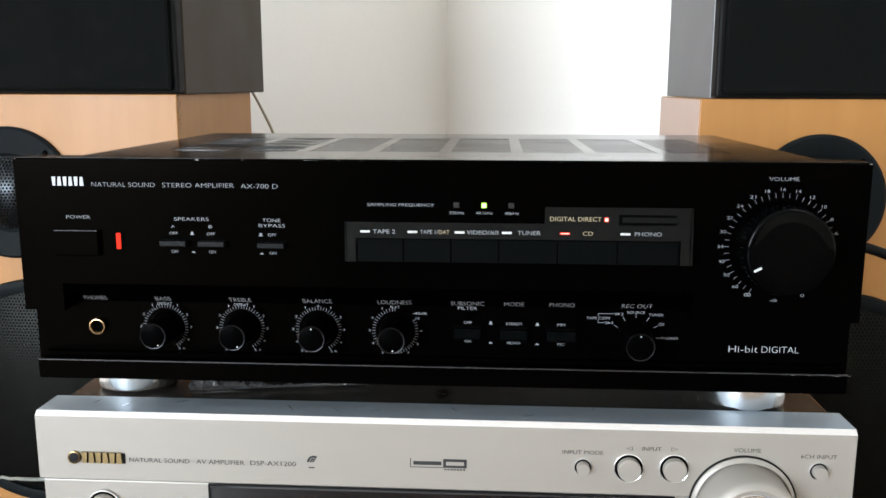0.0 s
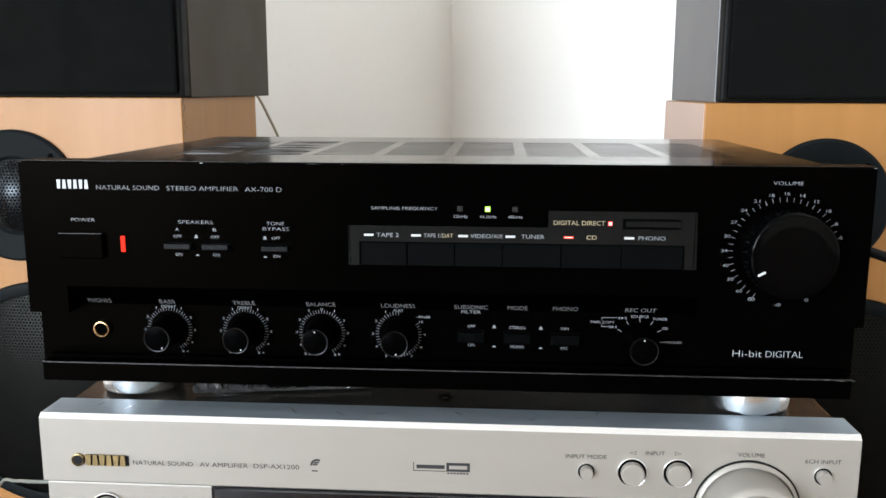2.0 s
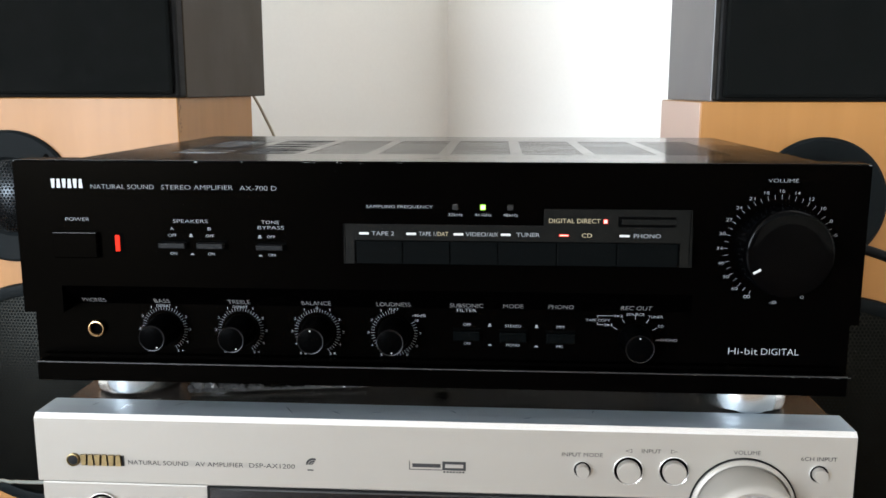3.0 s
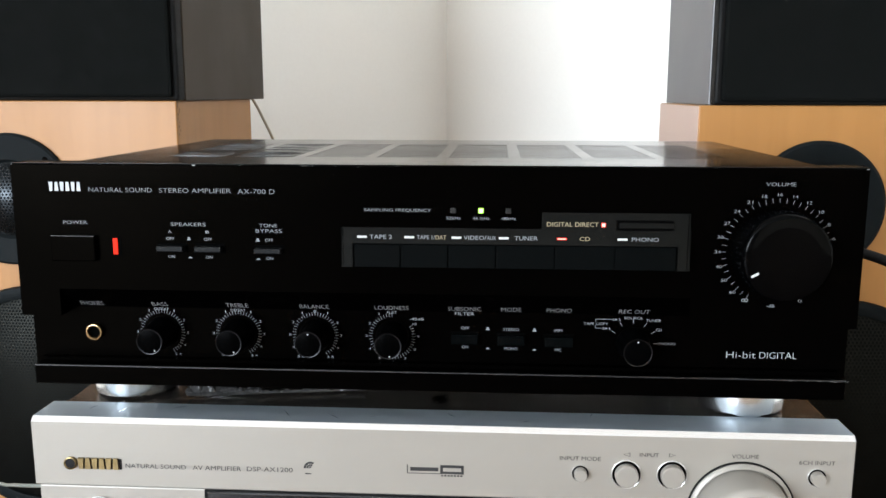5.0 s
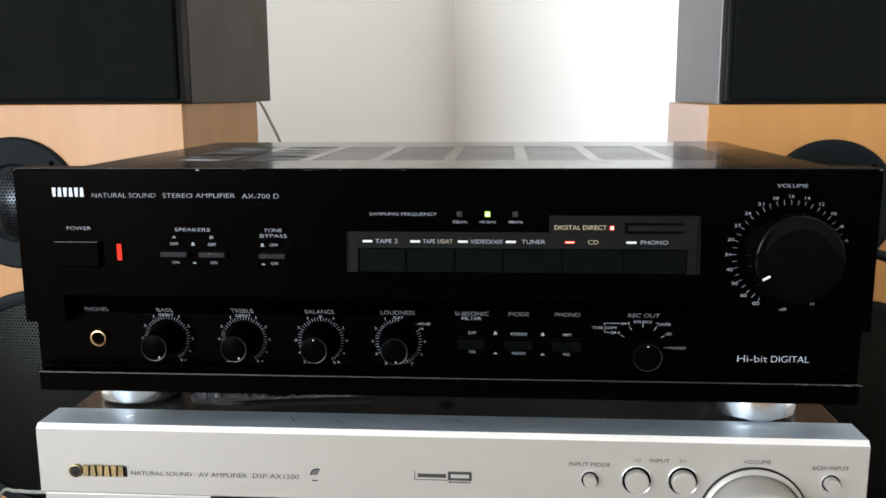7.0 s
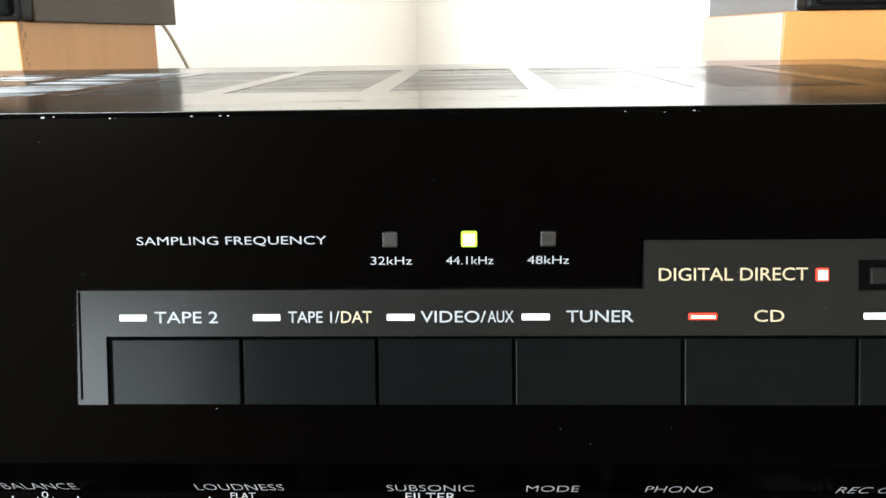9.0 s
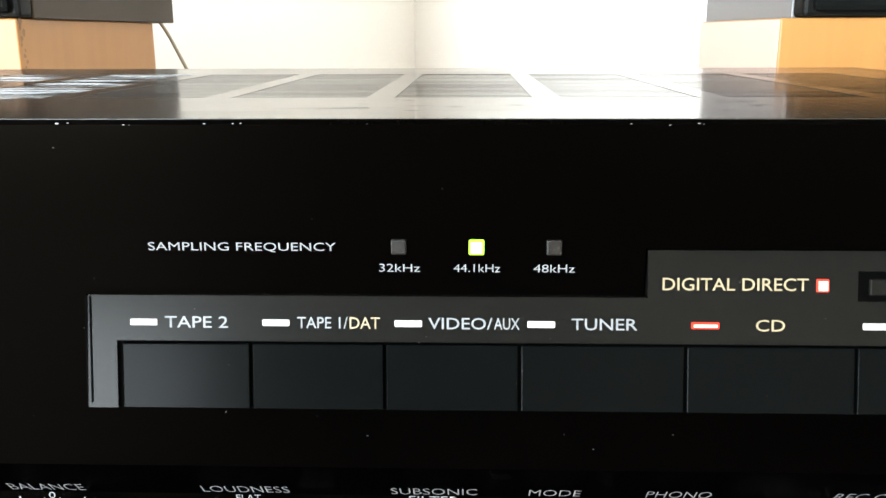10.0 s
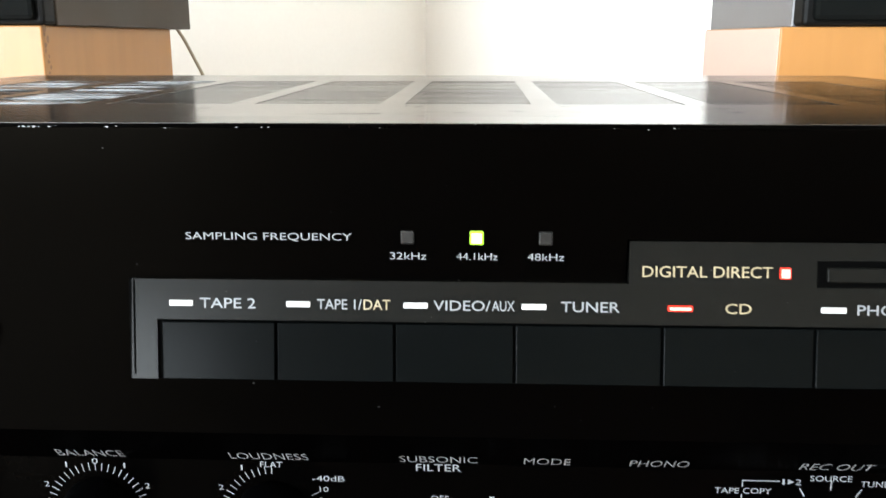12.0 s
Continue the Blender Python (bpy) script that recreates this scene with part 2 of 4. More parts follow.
def tube(name, points, radius, mat, parent=None):
    cu = bpy.data.curves.new(name, "CURVE")
    cu.dimensions, cu.bevel_depth, cu.bevel_resolution, cu.resolution_u = "3D", radius, 4, 10
    sp = cu.splines.new("BEZIER")
    sp.bezier_points.add(len(points) - 1)
    for bp, p in zip(sp.bezier_points, points):
        bp.co, bp.handle_left_type, bp.handle_right_type = p, "AUTO", "AUTO"
    ob = bpy.data.objects.new(name, cu)
    scene.collection.objects.link(ob)
    me = bpy.data.meshes.new_from_object(ob.evaluated_get(bpy.context.evaluated_depsgraph_get()))
    bpy.data.objects.remove(ob)
    me.materials.clear()
    me.materials.append(mat)
    out = new(name, me)
    PLACE[out] = Matrix.Identity(4)
    if parent:
        out.parent = parent
        out.matrix_parent_inverse = PLACE[parent].inverted()
    return out


def glyphs(text, thick=0.0):
    """The mesh of a line of writing in the built-in font, upright in x and z, its box from 0 to 1."""
    cu = bpy.data.curves.new("lettering", "FONT")
    cu.body, cu.resolution_u, cu.offset = text, 3, thick
    ob = bpy.data.objects.new("lettering", cu)
    scene.collection.objects.link(ob)
    me = bpy.data.meshes.new_from_object(ob.evaluated_get(bpy.context.evaluated_depsgraph_get()))
    bpy.data.objects.remove(ob)
    return me


def lettering(text, x, z, w, h, y, mat, parent, align="c", slope=None, label="", thick=-0.006):
    """Printed words, w wide and h high, centred on (x, z) (align l: from x on), on the plane y or on a slope (angle back from upright)."""
    me = glyphs(text, thick)
    co = np.array([v.co for v in me.vertices])
    lo, hi = co.min(0), co.max(0)
    size = np.maximum(hi - lo, 1e-6)
    u = (co[:, 0] - lo[0]) / size[0] * w - (w / 2 if align == "c" else 0)
    v = ((co[:, 1] - lo[1]) / size[1] - 0.5) * h
    a = radians(slope) if slope else 0.0
    for k, vert in enumerate(me.vertices):
        vert.co = (x + u[k], y - v[k] * math.sin(a), z + v[k] * math.cos(a))
    me.materials.clear()
    me.materials.append(mat)
    ob = new("lettering", me)
    ob.parent = parent
    ob.matrix_parent_inverse = PLACE[parent].inverted()
    PLACE[ob] = Matrix.Identity(4)
    return tagged(ob, label)


def marks(parent, cx, cz, y, r0, r1, angles, w, mat, name="dial_scale"):
    bm = bmesh.new()
    for a in angles:
        a = radians(a)
        d, n = Vector((math.sin(a), 0, math.cos(a))), Vector((math.cos(a), 0, -math.sin(a))) * (w / 2)
        c = Vector((cx, y, cz))
        bm.faces.new([bm.verts.new(p) for p in (c + d * r0 - n, c + d * r0 + n, c + d * r1 + n, c + d * r1 - n)])
    return part(name, bm, mat, parent)


def polar(cx, cz, r, a):
    return cx + r * math.sin(radians(a)), cz + r * math.cos(radians(a))


# ---- the room ----
def wall_between(name, a, b, height, mat, hole=None):
    """A wall 0.12 thick behind the line a-b (its room side to the right of a -> b), with an optional opening (s0, s1, z0, z1)."""
    length = (b - a).length
    along = (b - a).normalized()
    out = Vector((-along.y, along.x, 0))
    bm = bmesh.new()
    cuts = [(0, length, 0, height)] if not hole else [(0, hole[0], 0, height), (hole[1], length, 0, height), (hole[0], hole[1], 0, hole[2]), (hole[0], hole[1], hole[3], height)]
    for s0, s1, z0, z1 in cuts:
        vs = bmesh.ops.create_cube(bm, size=1.0)["verts"]
        for v in vs:
            s, d, z = v.co.x + 0.5, v.co.y + 0.5, v.co.z + 0.5
            v.co = a + along * (s0 + (s1 - s0) * s) + out * (0.12 * d) + Vector((0, 0, z0 + (z1 - z0) * z))
    bmesh.ops.recalc_face_normals(bm, faces=bm.faces)
    return tagged(part(name, bm, mat, None), "plain warm white painted wall" if mat is WALL else "plain unseen wall, toned to shape the light", "wall", kind="structure")


C0, CL, CR = CORNER, CORNER + SIDE * LEFT_DIR, CORNER + SIDE * RIGHT_DIR
CB = CL + SIDE * RIGHT_DIR
ROOM_H = 2.5
wall_between("wall_west", CL, C0, ROOM_H, WALL, (SIDE - 6.2, SIDE - 4.4, 0.7, 2.25))
wall_between("wall_north", C0, CR, ROOM_H, WALL)
# these two close the room out of view; their tones shape bounce and reflections
wall_between("wall_east", CR, CB, ROOM_H, FILL_WALL)
wall_between("wall_south", CB, CL, ROOM_H, DIM_WALL, (SIDE - 4.0, SIDE - 1.3, 0.5, 2.25))
for name, z0, z1, mat, lab in (("floor", -0.1, 0.0, FLOOR, "brown wooden floor"), ("ceiling", ROOM_H, ROOM_H + 0.1, CEILING, "plain white painted ceiling")):
    bm = bmesh.new()
    low = [bm.verts.new(p + Vector((0, 0, z0))) for p in (C0, CL, CB, CR)]
    top = [bm.verts.new(p + Vector((0, 0, z1))) for p in (C0, CL, CB, CR)]
    bm.faces.new(low), bm.faces.new(top)
    for i in range(4):
        bm.faces.new((low[i], low[(i + 1) % 4], top[(i + 1) % 4], top[i]))
    bmesh.ops.recalc_face_normals(bm, faces=bm.faces)
    tagged(part(name, bm, mat, None), lab, name, kind="structure")
for wname, base, along, inward, width, z0, z1, watts, tint in WINDOWS:
    hgt = z1 - z0
    win = tagged(thing(wname, base + Vector((0, 0, z0)), "white framed window with two clear panes", "window"), kind="structure")
    turn = Matrix(((along.x, -inward.x, 0, 0), (along.y, -inward.y, 0, 0), (0, 0, 1, 0), (0, 0, 0, 1)))
    pieces = [("window_frame", [(0.001, 0.05, 0, hgt), (width - 0.05, width - 0.001, 0, hgt), (0.05, width - 0.05, 0, 0.05), (0.05, width - 0.05, hgt - 0.05, hgt), (width / 2 - 0.03, width / 2 + 0.03, 0.05, hgt - 0.05)], WHITE_FRAME)]
    pieces += [("pane", [(0.05, width / 2 - 0.03, 0.05, hgt - 0.05)], pane_mat), ("pane", [(width / 2 + 0.03, width - 0.05, 0.05, hgt - 0.05)], pane_mat)]
    for name, boxes, mat in pieces:
        bm = bmesh.new()
        for x0, x1, q0, q1 in boxes:
            box(bm, x0, x1, 0.05 if name == "pane" else 0.03, 0.055 if name == "pane" else 0.09, q0, q1)
        bm.transform(Matrix.Translation(win.location) @ turn)
        ob = part(name, bm, mat, win)
        if name == "pane":
            ob.visible_shadow = False

# ---- low stand under the stack ----
stand = thing("audio_stand", (0.002, 0.18, 0.0), "dark wooden low stand under the two amplifiers", "stand")
part("top_board", boxed(-0.26, 0.262, -0.03, 0.43, 0.388, 0.412, bevel=0.002), STAND, stand)
for sx in (-0.24, 0.242):
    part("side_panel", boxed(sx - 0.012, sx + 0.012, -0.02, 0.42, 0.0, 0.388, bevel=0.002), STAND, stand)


# ---- speakers ----
def perforated(bm, centre, radius, pitch, hole, bulge, y_edge, keep=None):
    """A sheet of hexagons with round holes, domed towards -y."""
    cx, cz = centre
    dz = pitch * math.sqrt(3) / 2
    n = int(radius / dz) + 1
    cell = pitch / math.sqrt(3)
    for j in range(-n, n + 1):
        for i in range(-n - 1, n + 2):
            x, z = (i + 0.5 * (j % 2)) * pitch, j * dz
            if math.hypot(x, z) > radius - pitch * 0.3:
                continue
            outer, inner = [], []
            for k in range(6):
                a = math.pi / 6 + k * math.pi / 3
                for r, dst in ((cell, outer), (hole, inner)):
                    px, pz = x + r * math.cos(a), z + r * math.sin(a)
                    q = min(1.0, math.hypot(px, pz) / radius)
                    dst.append(bm.verts.new((cx + px, y_edge - bulge * (1 - q * q), cz + pz)))
            for k in range(6):
                bm.faces.new((outer[k], outer[(k + 1) % 6], inner[(k + 1) % 6], inner[k]))
    return bm


def floor_speaker(x0, x1, y0, depth, top, mid, woofer, label):
    sp = thing("floor_speaker", ((x0 + x1) / 2, y0 + depth / 2, 0), label, "loudspeaker", "floor speakers")
    part("cabinet", boxed(x0, x1, y0, y0 + depth, 0, top, bevel=0.0012), ORANGE, sp)
    mx, mz, mr = mid
    drv = sharp(part("midrange_driver", turned(bmesh.new(), [(0.004, mr), (-0.004, mr), (-0.006, mr - 0.003), (-0.004, 0.0465), (-0.001, 0.043), (-0.001, 0)], (mx, y0, mz), segs=72), RUBBER, sp, "black midrange driver with a flat rubber flange"))
    part("dome_grille", perforated(bmesh.new(), (mx, mz), 0.0425, 0.0042, 0.00135, 0.015, y0 - 0.003), DOME_METAL, drv, "domed perforated grey metal grille")
    for a in (45, 135, 225, 315):
        sx, sz = polar(mx, mz, mr - 0.011, a)
        part("screw", turned(bmesh.new(), [(0, 0.0035), (-0.0015, 0.0032), (-0.0022, 0.0018), (-0.0022, 0)], (sx, y0 - 0.0045, sz), segs=14), BLACK, drv)
    wx, wz, wr = woofer
    wf = sharp(part("woofer", turned(bmesh.new(), [(0.004, wr), (-0.006, wr), (-0.010, wr - 0.004), (-0.010, wr - 0.011), (-0.004, wr - 0.013), (-0.002, wr - 0.014), (-0.002, 0)], (wx, y0, wz), segs=96), CONE, sp, "large black woofer behind a metal grille"))
    ringm = turned(bmesh.new(), [(-0.0065, wr + 0.0015), (-0.0115, wr), (-0.013, wr - 0.006), (-0.0115, wr - 0.013), (-0.006, wr - 0.0135)], (wx, y0, wz), segs=96)
    sharp(part("grille_ring", ringm, RUBBER, wf, "dark grey grille rim"))
    part("woofer_grille", perforated(bmesh.new(), (wx, wz), wr - 0.012, 0.0041, 0.00145, 0.016, y0 - 0.0085), MESH_METAL, wf, "black perforated metal woofer grille")
    return sp


floor_speaker(-0.735, -0.329, 0.544, 0.302, 0.7470, (-0.531, 0.6335, 0.077), (-0.507, 0.392, 0.139), "honey orange wooden floor speaker with black drivers")
right_speaker = floor_speaker(0.240, 0.600, 0.480, 0.216, 0.7440, (0.3645, 0.6415, 0.0675), (0.392, 0.405, 0.139), "honey orange wooden floor speaker with black drivers and a side paled by painted glare")


# thin sheet that puts the daylight glare on the orange side into its colour
part("side_panel", boxed(0.2392, 0.2400, 0.4815, 0.6950, 0.0, 0.7430), material("peach_side_glare", (0.56, 0.40, 0.33), 0.4, 0, 0.05, 12, 500, 0.03), right_speaker, "thin side sheet with the glare painted pale peach")
random.seed(8)
stain = bmesh.new()
for k in range(9):
    y, z, r = 0.548 + 0.006 * random.random(), 0.745 - 0.0045 * k, 0.0035 * random.uniform(0.5, 1.2) * (1 - 0.06 * k)
    stain.faces.new([stain.verts.new((-0.32885, y + r * random.uniform(0.6, 1.2) * math.cos(i * 0.9), z + r * random.uniform(0.6, 1.3) * math.sin(i * 0.9))) for i in range(7)])
part("stain_mark", stain, material("brown_stain", (0.20, 0.10, 0.042), 0.6, 0, 0.3, 200, 900), bpy.data.objects["floor_speaker"], kind="stuff")


def shelf_speaker(x0, x1, y0, depth, z0, side, label):
    """A bookshelf speaker with a cloth grille over its whole front; side: its laminate, in the lit or the shaded tone.
    """
    sp = thing("bookshelf_speaker", ((x0 + x1) / 2, y0 + depth / 2, z0), label, "loudspeaker", "bookshelf speakers")
    part("cabinet", boxed(x0, x1, y0 + 0.022, y0 + depth, z0, z0 + 0.38, bevel=0.0012), side, sp, "grey laminate cabinet in its lit tone" if side is LIT_SIDE else "grey laminate cabinet in its shaded tone")
    part("front_frame", boxed(x0 + 0.0006, x1 - 0.0006, y0, y0 + 0.022, z0 + 0.0006, z0 + 0.3794, bevel=0.003), FRAME_BLACK, sp, "black front frame")
    part("grille", boxed(x0 + 0.006, x1 - 0.006, y0 - 0.006, y0, z0 + 0.004, z0 + 0.376, bevel=0.004), CLOTH, sp, "black cloth grille")
    return sp


shelf_speaker(-0.600, -0.3235, 0.540, 0.362, 0.7470, SHADED_SIDE, "bookshelf speaker with black cloth grille and sides in shaded taupe")
shelf_speaker(0.2535, 0.530, 0.478, 0.256, 0.7440, LIT_SIDE, "bookshelf speaker with black cloth grille and sides in lit pale grey")

# ---- silver receiver ----
SX, SZ = 0.0024, 0.5828
av = thing("av_receiver", (SX, 0.19, 0.412), "silver AV receiver with champagne aluminium front under the black amplifier", "amplifier")
SY = -0.004
bm = extrude_x(bmesh.new(), SX - 0.218, SX + 0.218, [(SY, 0.5445), (SY, SZ - 0.0024), (SY + 0.0024, SZ), (0.021, SZ), (0.021, 0.5445)])
front = part("faceplate", bm, SILVER, av, "champagne silver aluminium fascia")
# bevel highlight: a strip of brighter metal laid over the chamfer
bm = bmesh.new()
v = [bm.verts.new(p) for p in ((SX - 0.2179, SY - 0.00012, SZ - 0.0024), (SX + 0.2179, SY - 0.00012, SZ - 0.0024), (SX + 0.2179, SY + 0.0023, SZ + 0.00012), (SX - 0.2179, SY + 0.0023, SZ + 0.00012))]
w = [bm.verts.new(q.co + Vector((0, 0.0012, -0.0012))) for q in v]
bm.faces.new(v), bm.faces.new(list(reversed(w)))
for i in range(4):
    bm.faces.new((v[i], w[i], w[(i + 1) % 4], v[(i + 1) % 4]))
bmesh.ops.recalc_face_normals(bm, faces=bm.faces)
# sheet over the fascia's top that carries the painted blue-grey reflection
part("fascia_top", boxed(SX - 0.2176, SX + 0.2176, SY + 0.0026, 0.0212, SZ - 0.0004, SZ + 0.0001), FASCIA_TOP, front, "top of the fascia with its reflections painted blue-grey")
part("bright_edge", bm, SILVER_EDGE, front, "bevel highlight as a strip of brighter aluminium")
low = part("lower_fascia", boxed(SX - 0.2165, SX + 0.2165, SY + 0.001, 0.021, 0.424, 0.5436, bevel=0.0008), SILVER, av, "champagne silver lower fascia")
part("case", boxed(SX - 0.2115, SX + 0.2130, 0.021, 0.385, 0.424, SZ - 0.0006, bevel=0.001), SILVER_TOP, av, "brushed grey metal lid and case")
for fx in (-0.17, 0.17):
    for fy in (0.05, 0.34):
        part("foot", turned(bmesh.new(), [(0.412, 0.02), (0.424, 0.023)], (SX + fx, fy, 0), "z", 32), BLACK, av)
part("display_window", boxed(-0.1203, 0.1285, SY - 0.0005, SY + 0.004, 0.470, 0.5430, bevel=0.0012), GLASS_BLACK, low, "black glass display window")
part("window_rim", boxed(-0.1217, 0.1299, SY + 0.0002, SY + 0.0035, 0.4686, 0.5434, bevel=0.0006), FRAME_BLACK, low)


def round_button(x, z, r, rim, out, holder=None):
    ob = sharp(part("push_button", turned(bmesh.new(), [(0.0, r), (-out + 0.0005, r), (-out, r * 0.92), (-out, 0)], (x, SY, z), segs=40), SILVER, holder or av, "round silver push button"))
    sharp(part("button_rim", turned(bmesh.new(), [(0.0, rim), (-0.0006, rim * 0.995), (-0.0008, rim * 0.97), (-0.0006, rim * 0.92), (0.0, rim * 0.90)], (x, SY, z), segs=40), SILVER_EDGE, ob))
    sharp(part("button_gap", turned(bmesh.new(), [(-0.0002, rim * 0.905), (-0.00025, r * 0.98)], (x, SY, z), segs=40), VOID, ob))


round_button(0.0815, 0.5583, 0.0034, 0.0047, 0.0045)
round_button(0.1056, 0.5584, 0.0060, 0.0080, 0.0045)
round_button(0.1294, 0.5587, 0.0060, 0.0080, 0.0045)
round_button(0.2040, 0.5594, 0.0036, 0.0049, 0.0045)
round_button(-0.1819, 0.5275, 0.0075, 0.0096, 0.0045, holder=low)
vk = sharp(part("volume_knob", turned(bmesh.new(), [(-0.0005, 0.0240), (-0.010, 0.0238), (-0.019, 0.0225), (-0.0212, 0.0212), (-0.0222, 0.0190), (-0.0218, 0.0175), (-0.0205, 0.0168), (-0.0205, 0)], (0.1660, SY, 0.5390), segs=72), SILVER, av, "large round silver volume knob"))
sharp(part("knob_gap", turned(bmesh.new(), [(0.0, 0.0281), (-0.0008, 0.0280), (-0.0010, 0.0276), (-0.0005, 0.0271), (-0.0003, 0.0240)], (0.1660, SY, 0.5390), segs=72), FRAME_BLACK, vk, "dark gap round the knob"))
sharp(part("knob_collar", turned(bmesh.new(), [(-0.0003, 0.0272), (-0.0012, 0.0271), (-0.0022, 0.0262), (-0.0026, 0.0252), (-0.0008, 0.0244)], (0.1660, SY, 0.5390), segs=72), SILVER, vk, "narrow silver collar"))
# reflection in the knob's dish, put in as brighter metal
sharp(part("knob_face", turned(bmesh.new(), [(-0.0206, 0.0166), (-0.0212, 0.0160), (-0.0207, 0.0120), (-0.0206, 0.0)], (0.1660, SY, 0.5390), segs=72), SILVER_EDGE, vk, "turned face of the knob, brightened as its reflection"))
PY = SY - 0.00025
for text, x0, x1, z, h in (("NATURAL SOUND", -0.1657, -0.1322, 0.5554, 0.0025), ("AV AMPLIFIER", -0.1282, -0.1016, 0.5554, 0.0025), ("DSP-AX1200", -0.0982, -0.0732, 0.5555, 0.0026)):
    lettering(text, x0, z, x1 - x0, h, PY, DARK_PRINT, front, "l", thick=-0.003)
for text, x, z, w_, h in (("INPUT MODE", 0.0813, 0.5665, 0.0213, 0.0022), ("INPUT", 0.1173, 0.5694, 0.0099, 0.0021), ("VOLUME", 0.1668, 0.5699, 0.0138, 0.0022), ("6CH INPUT", 0.2036, 0.5674, 0.0182, 0.0022)):
    lettering(text, x, z, w_, h, PY, DARK_PRINT, front, thick=-0.003)


def flat(points, y, mat, parent, name, label="", thick=0.0002):
    """A thin printed shape of (x, z) points."""
    bm = bmesh.new()
    a = [bm.verts.new((x, y, z)) for x, z in points]
    f = bm.faces.new(a)
    made = bmesh.ops.extrude_face_region(bm, geom=[f])
    for g in made["geom"]:
        if isinstance(g, bmesh.types.BMVert):
            g.co.y += thick
    bmesh.ops.recalc_face_normals(bm, faces=bm.faces)
    return part(name, bm, mat, parent, label)


def frame_shape(points, y, w_, mat, parent, name):
    """A thin printed outline along closed (x, z) points."""
    bm = bmesh.new()
    n = len(points)
    c = Vector((sum(p[0] for p in points) / n, sum(p[1] for p in points) / n))
    inner = [c + (Vector(p) - c) * (1 - w_) for p in points]
    a = [bm.verts.new((p[0], y, p[1])) for p in points]
    b = [bm.verts.new((p.x, y, p.y)) for p in inner]
    for i in range(n):
        bm.faces.new((a[i], a[(i + 1) % n], b[(i + 1) % n], b[i]))
    return part(name, bm, mat, parent)


frame_shape([(0.1038, 0.5693), (0.1073, 0.5704), (0.1073, 0.5682)], PY, 0.25, DARK_PRINT, front, "arrow_mark")
frame_shape([(0.1310, 0.5695), (0.1275, 0.5706), (0.1275, 0.5684)], PY, 0.25, DARK_PRINT, front, "arrow_mark")
# raised gold emblem, drawn as plain shapes
badge = sharp(part("badge", turned(bmesh.new(), [(0, 0.0036), (-0.0016, 0.0036), (-0.0018, 0.0031), (-0.0012, 0.0028), (-0.0012, 0)], (-0.1965, SY, 0.5563), segs=32), GOLD_BADGE, front, "round gold and grey emblem"))
def wedge(bm, x0, w_, z0, z1, y0, y1, foot, head):
    """An upright raised plate with a foot and a head of given shares of its width."""
    c = x0 + w_ / 2
    lo, hi = foot * w_ / 2, head * w_ / 2
    ring = [(c - lo, z0), (c + lo, z0), (c + hi, z1), (c - hi, z1)]
    a = [bm.verts.new((x, y0, z)) for x, z in ring]
    b = [bm.verts.new((x, y1, z)) for x, z in ring]
    bm.faces.new(a), bm.faces.new(list(reversed(b)))
    for q in range(4):
        bm.faces.new((a[q], b[q], b[(q + 1) % 4], a[(q + 1) % 4]))
    bmesh.ops.recalc_face_normals(bm, faces=bm.faces)
    return bm


WEDGES = ((0.62, 0.9), (0.9, 0.62)) * 3
part("badge_face", turned(bmesh.new(), [(-0.0013, 0.0027), (-0.0014, 0.0)], (-0.1965, SY, 0.5563), segs=24), RIM, badge, "dark centre of the emblem")
# shadow of the blocks, built as a dark plate set right and down
part("badge_back", boxed(-0.1921, -0.1682, SY - 0.0006, SY, 0.5531, 0.5590, bevel=0.0002), RIM, badge, "dark plate as the shadow of the emblem blocks")
for k, (foot, head) in enumerate(WEDGES):
    part("badge_block", wedge(bmesh.new(), -0.1922 + k * 0.0039, 0.0036, 0.5535, 0.5596, SY - 0.0018, SY - 0.0005, foot, head), GOLD_BADGE, badge, "raised gold block")
# printed marks: a curved emblem and a boxed one, as plain shapes
for r, w_ in ((0.0038, 0.0012), (0.0023, 0.0009), (0.0011, 0.0007)):
    bm = bmesh.new()
    for k in range(14):
        a0, a1 = radians(-90 + k * 8.5), radians(-90 + (k + 1) * 8.5)
        c = (-0.0632, 0.5568)
        pts = [(c[0] + rr * math.sin(a), c[1] + rr * math.cos(a)) for rr, a in ((r, a0), (r, a1), (r - w_, a1), (r - w_, a0))]
        bm.faces.new([bm.verts.new((x, PY, z)) for x, z in pts])
    part("printed_arc", bm, DARK_PRINT, front)
flat([(-0.0662, 0.5540), (-0.0630, 0.5540), (-0.0630, 0.5534), (-0.0662, 0.5534)], PY, DARK_PRINT, front, "printed_bar")
flat([(-0.0108, 0.5605), (-0.0104, 0.5605), (-0.0104, 0.5559), (0.0070, 0.5559), (0.0070, 0.5556), (-0.0108, 0.5556)], PY, DARK_PRINT, front, "printed_bar")
flat([(0.0071, 0.5606), (0.0196, 0.5606), (0.0196, 0.5557), (0.0071, 0.5557)], PY, DARK_PRINT, front, "printed_block")
flat([(-0.0090, 0.5591), (0.0060, 0.5591), (0.0060, 0.5571), (-0.0090, 0.5571)], PY, DARK_PRINT, front, "printed_bar")
flat([(0.0086, 0.5592), (0.0182, 0.5592), (0.0182, 0.5572), (0.0086, 0.5572)], PY - 0.0003, SILVER, front, "printed_bar")
for k in range(7):
    x0 = 0.0076 + 0.0017 * k
    flat([(x0, 0.5551), (x0 + 0.0011, 0.5551), (x0 + 0.0011, 0.5543), (x0, 0.5543)], PY, DARK_PRINT, front, "printed_bar")
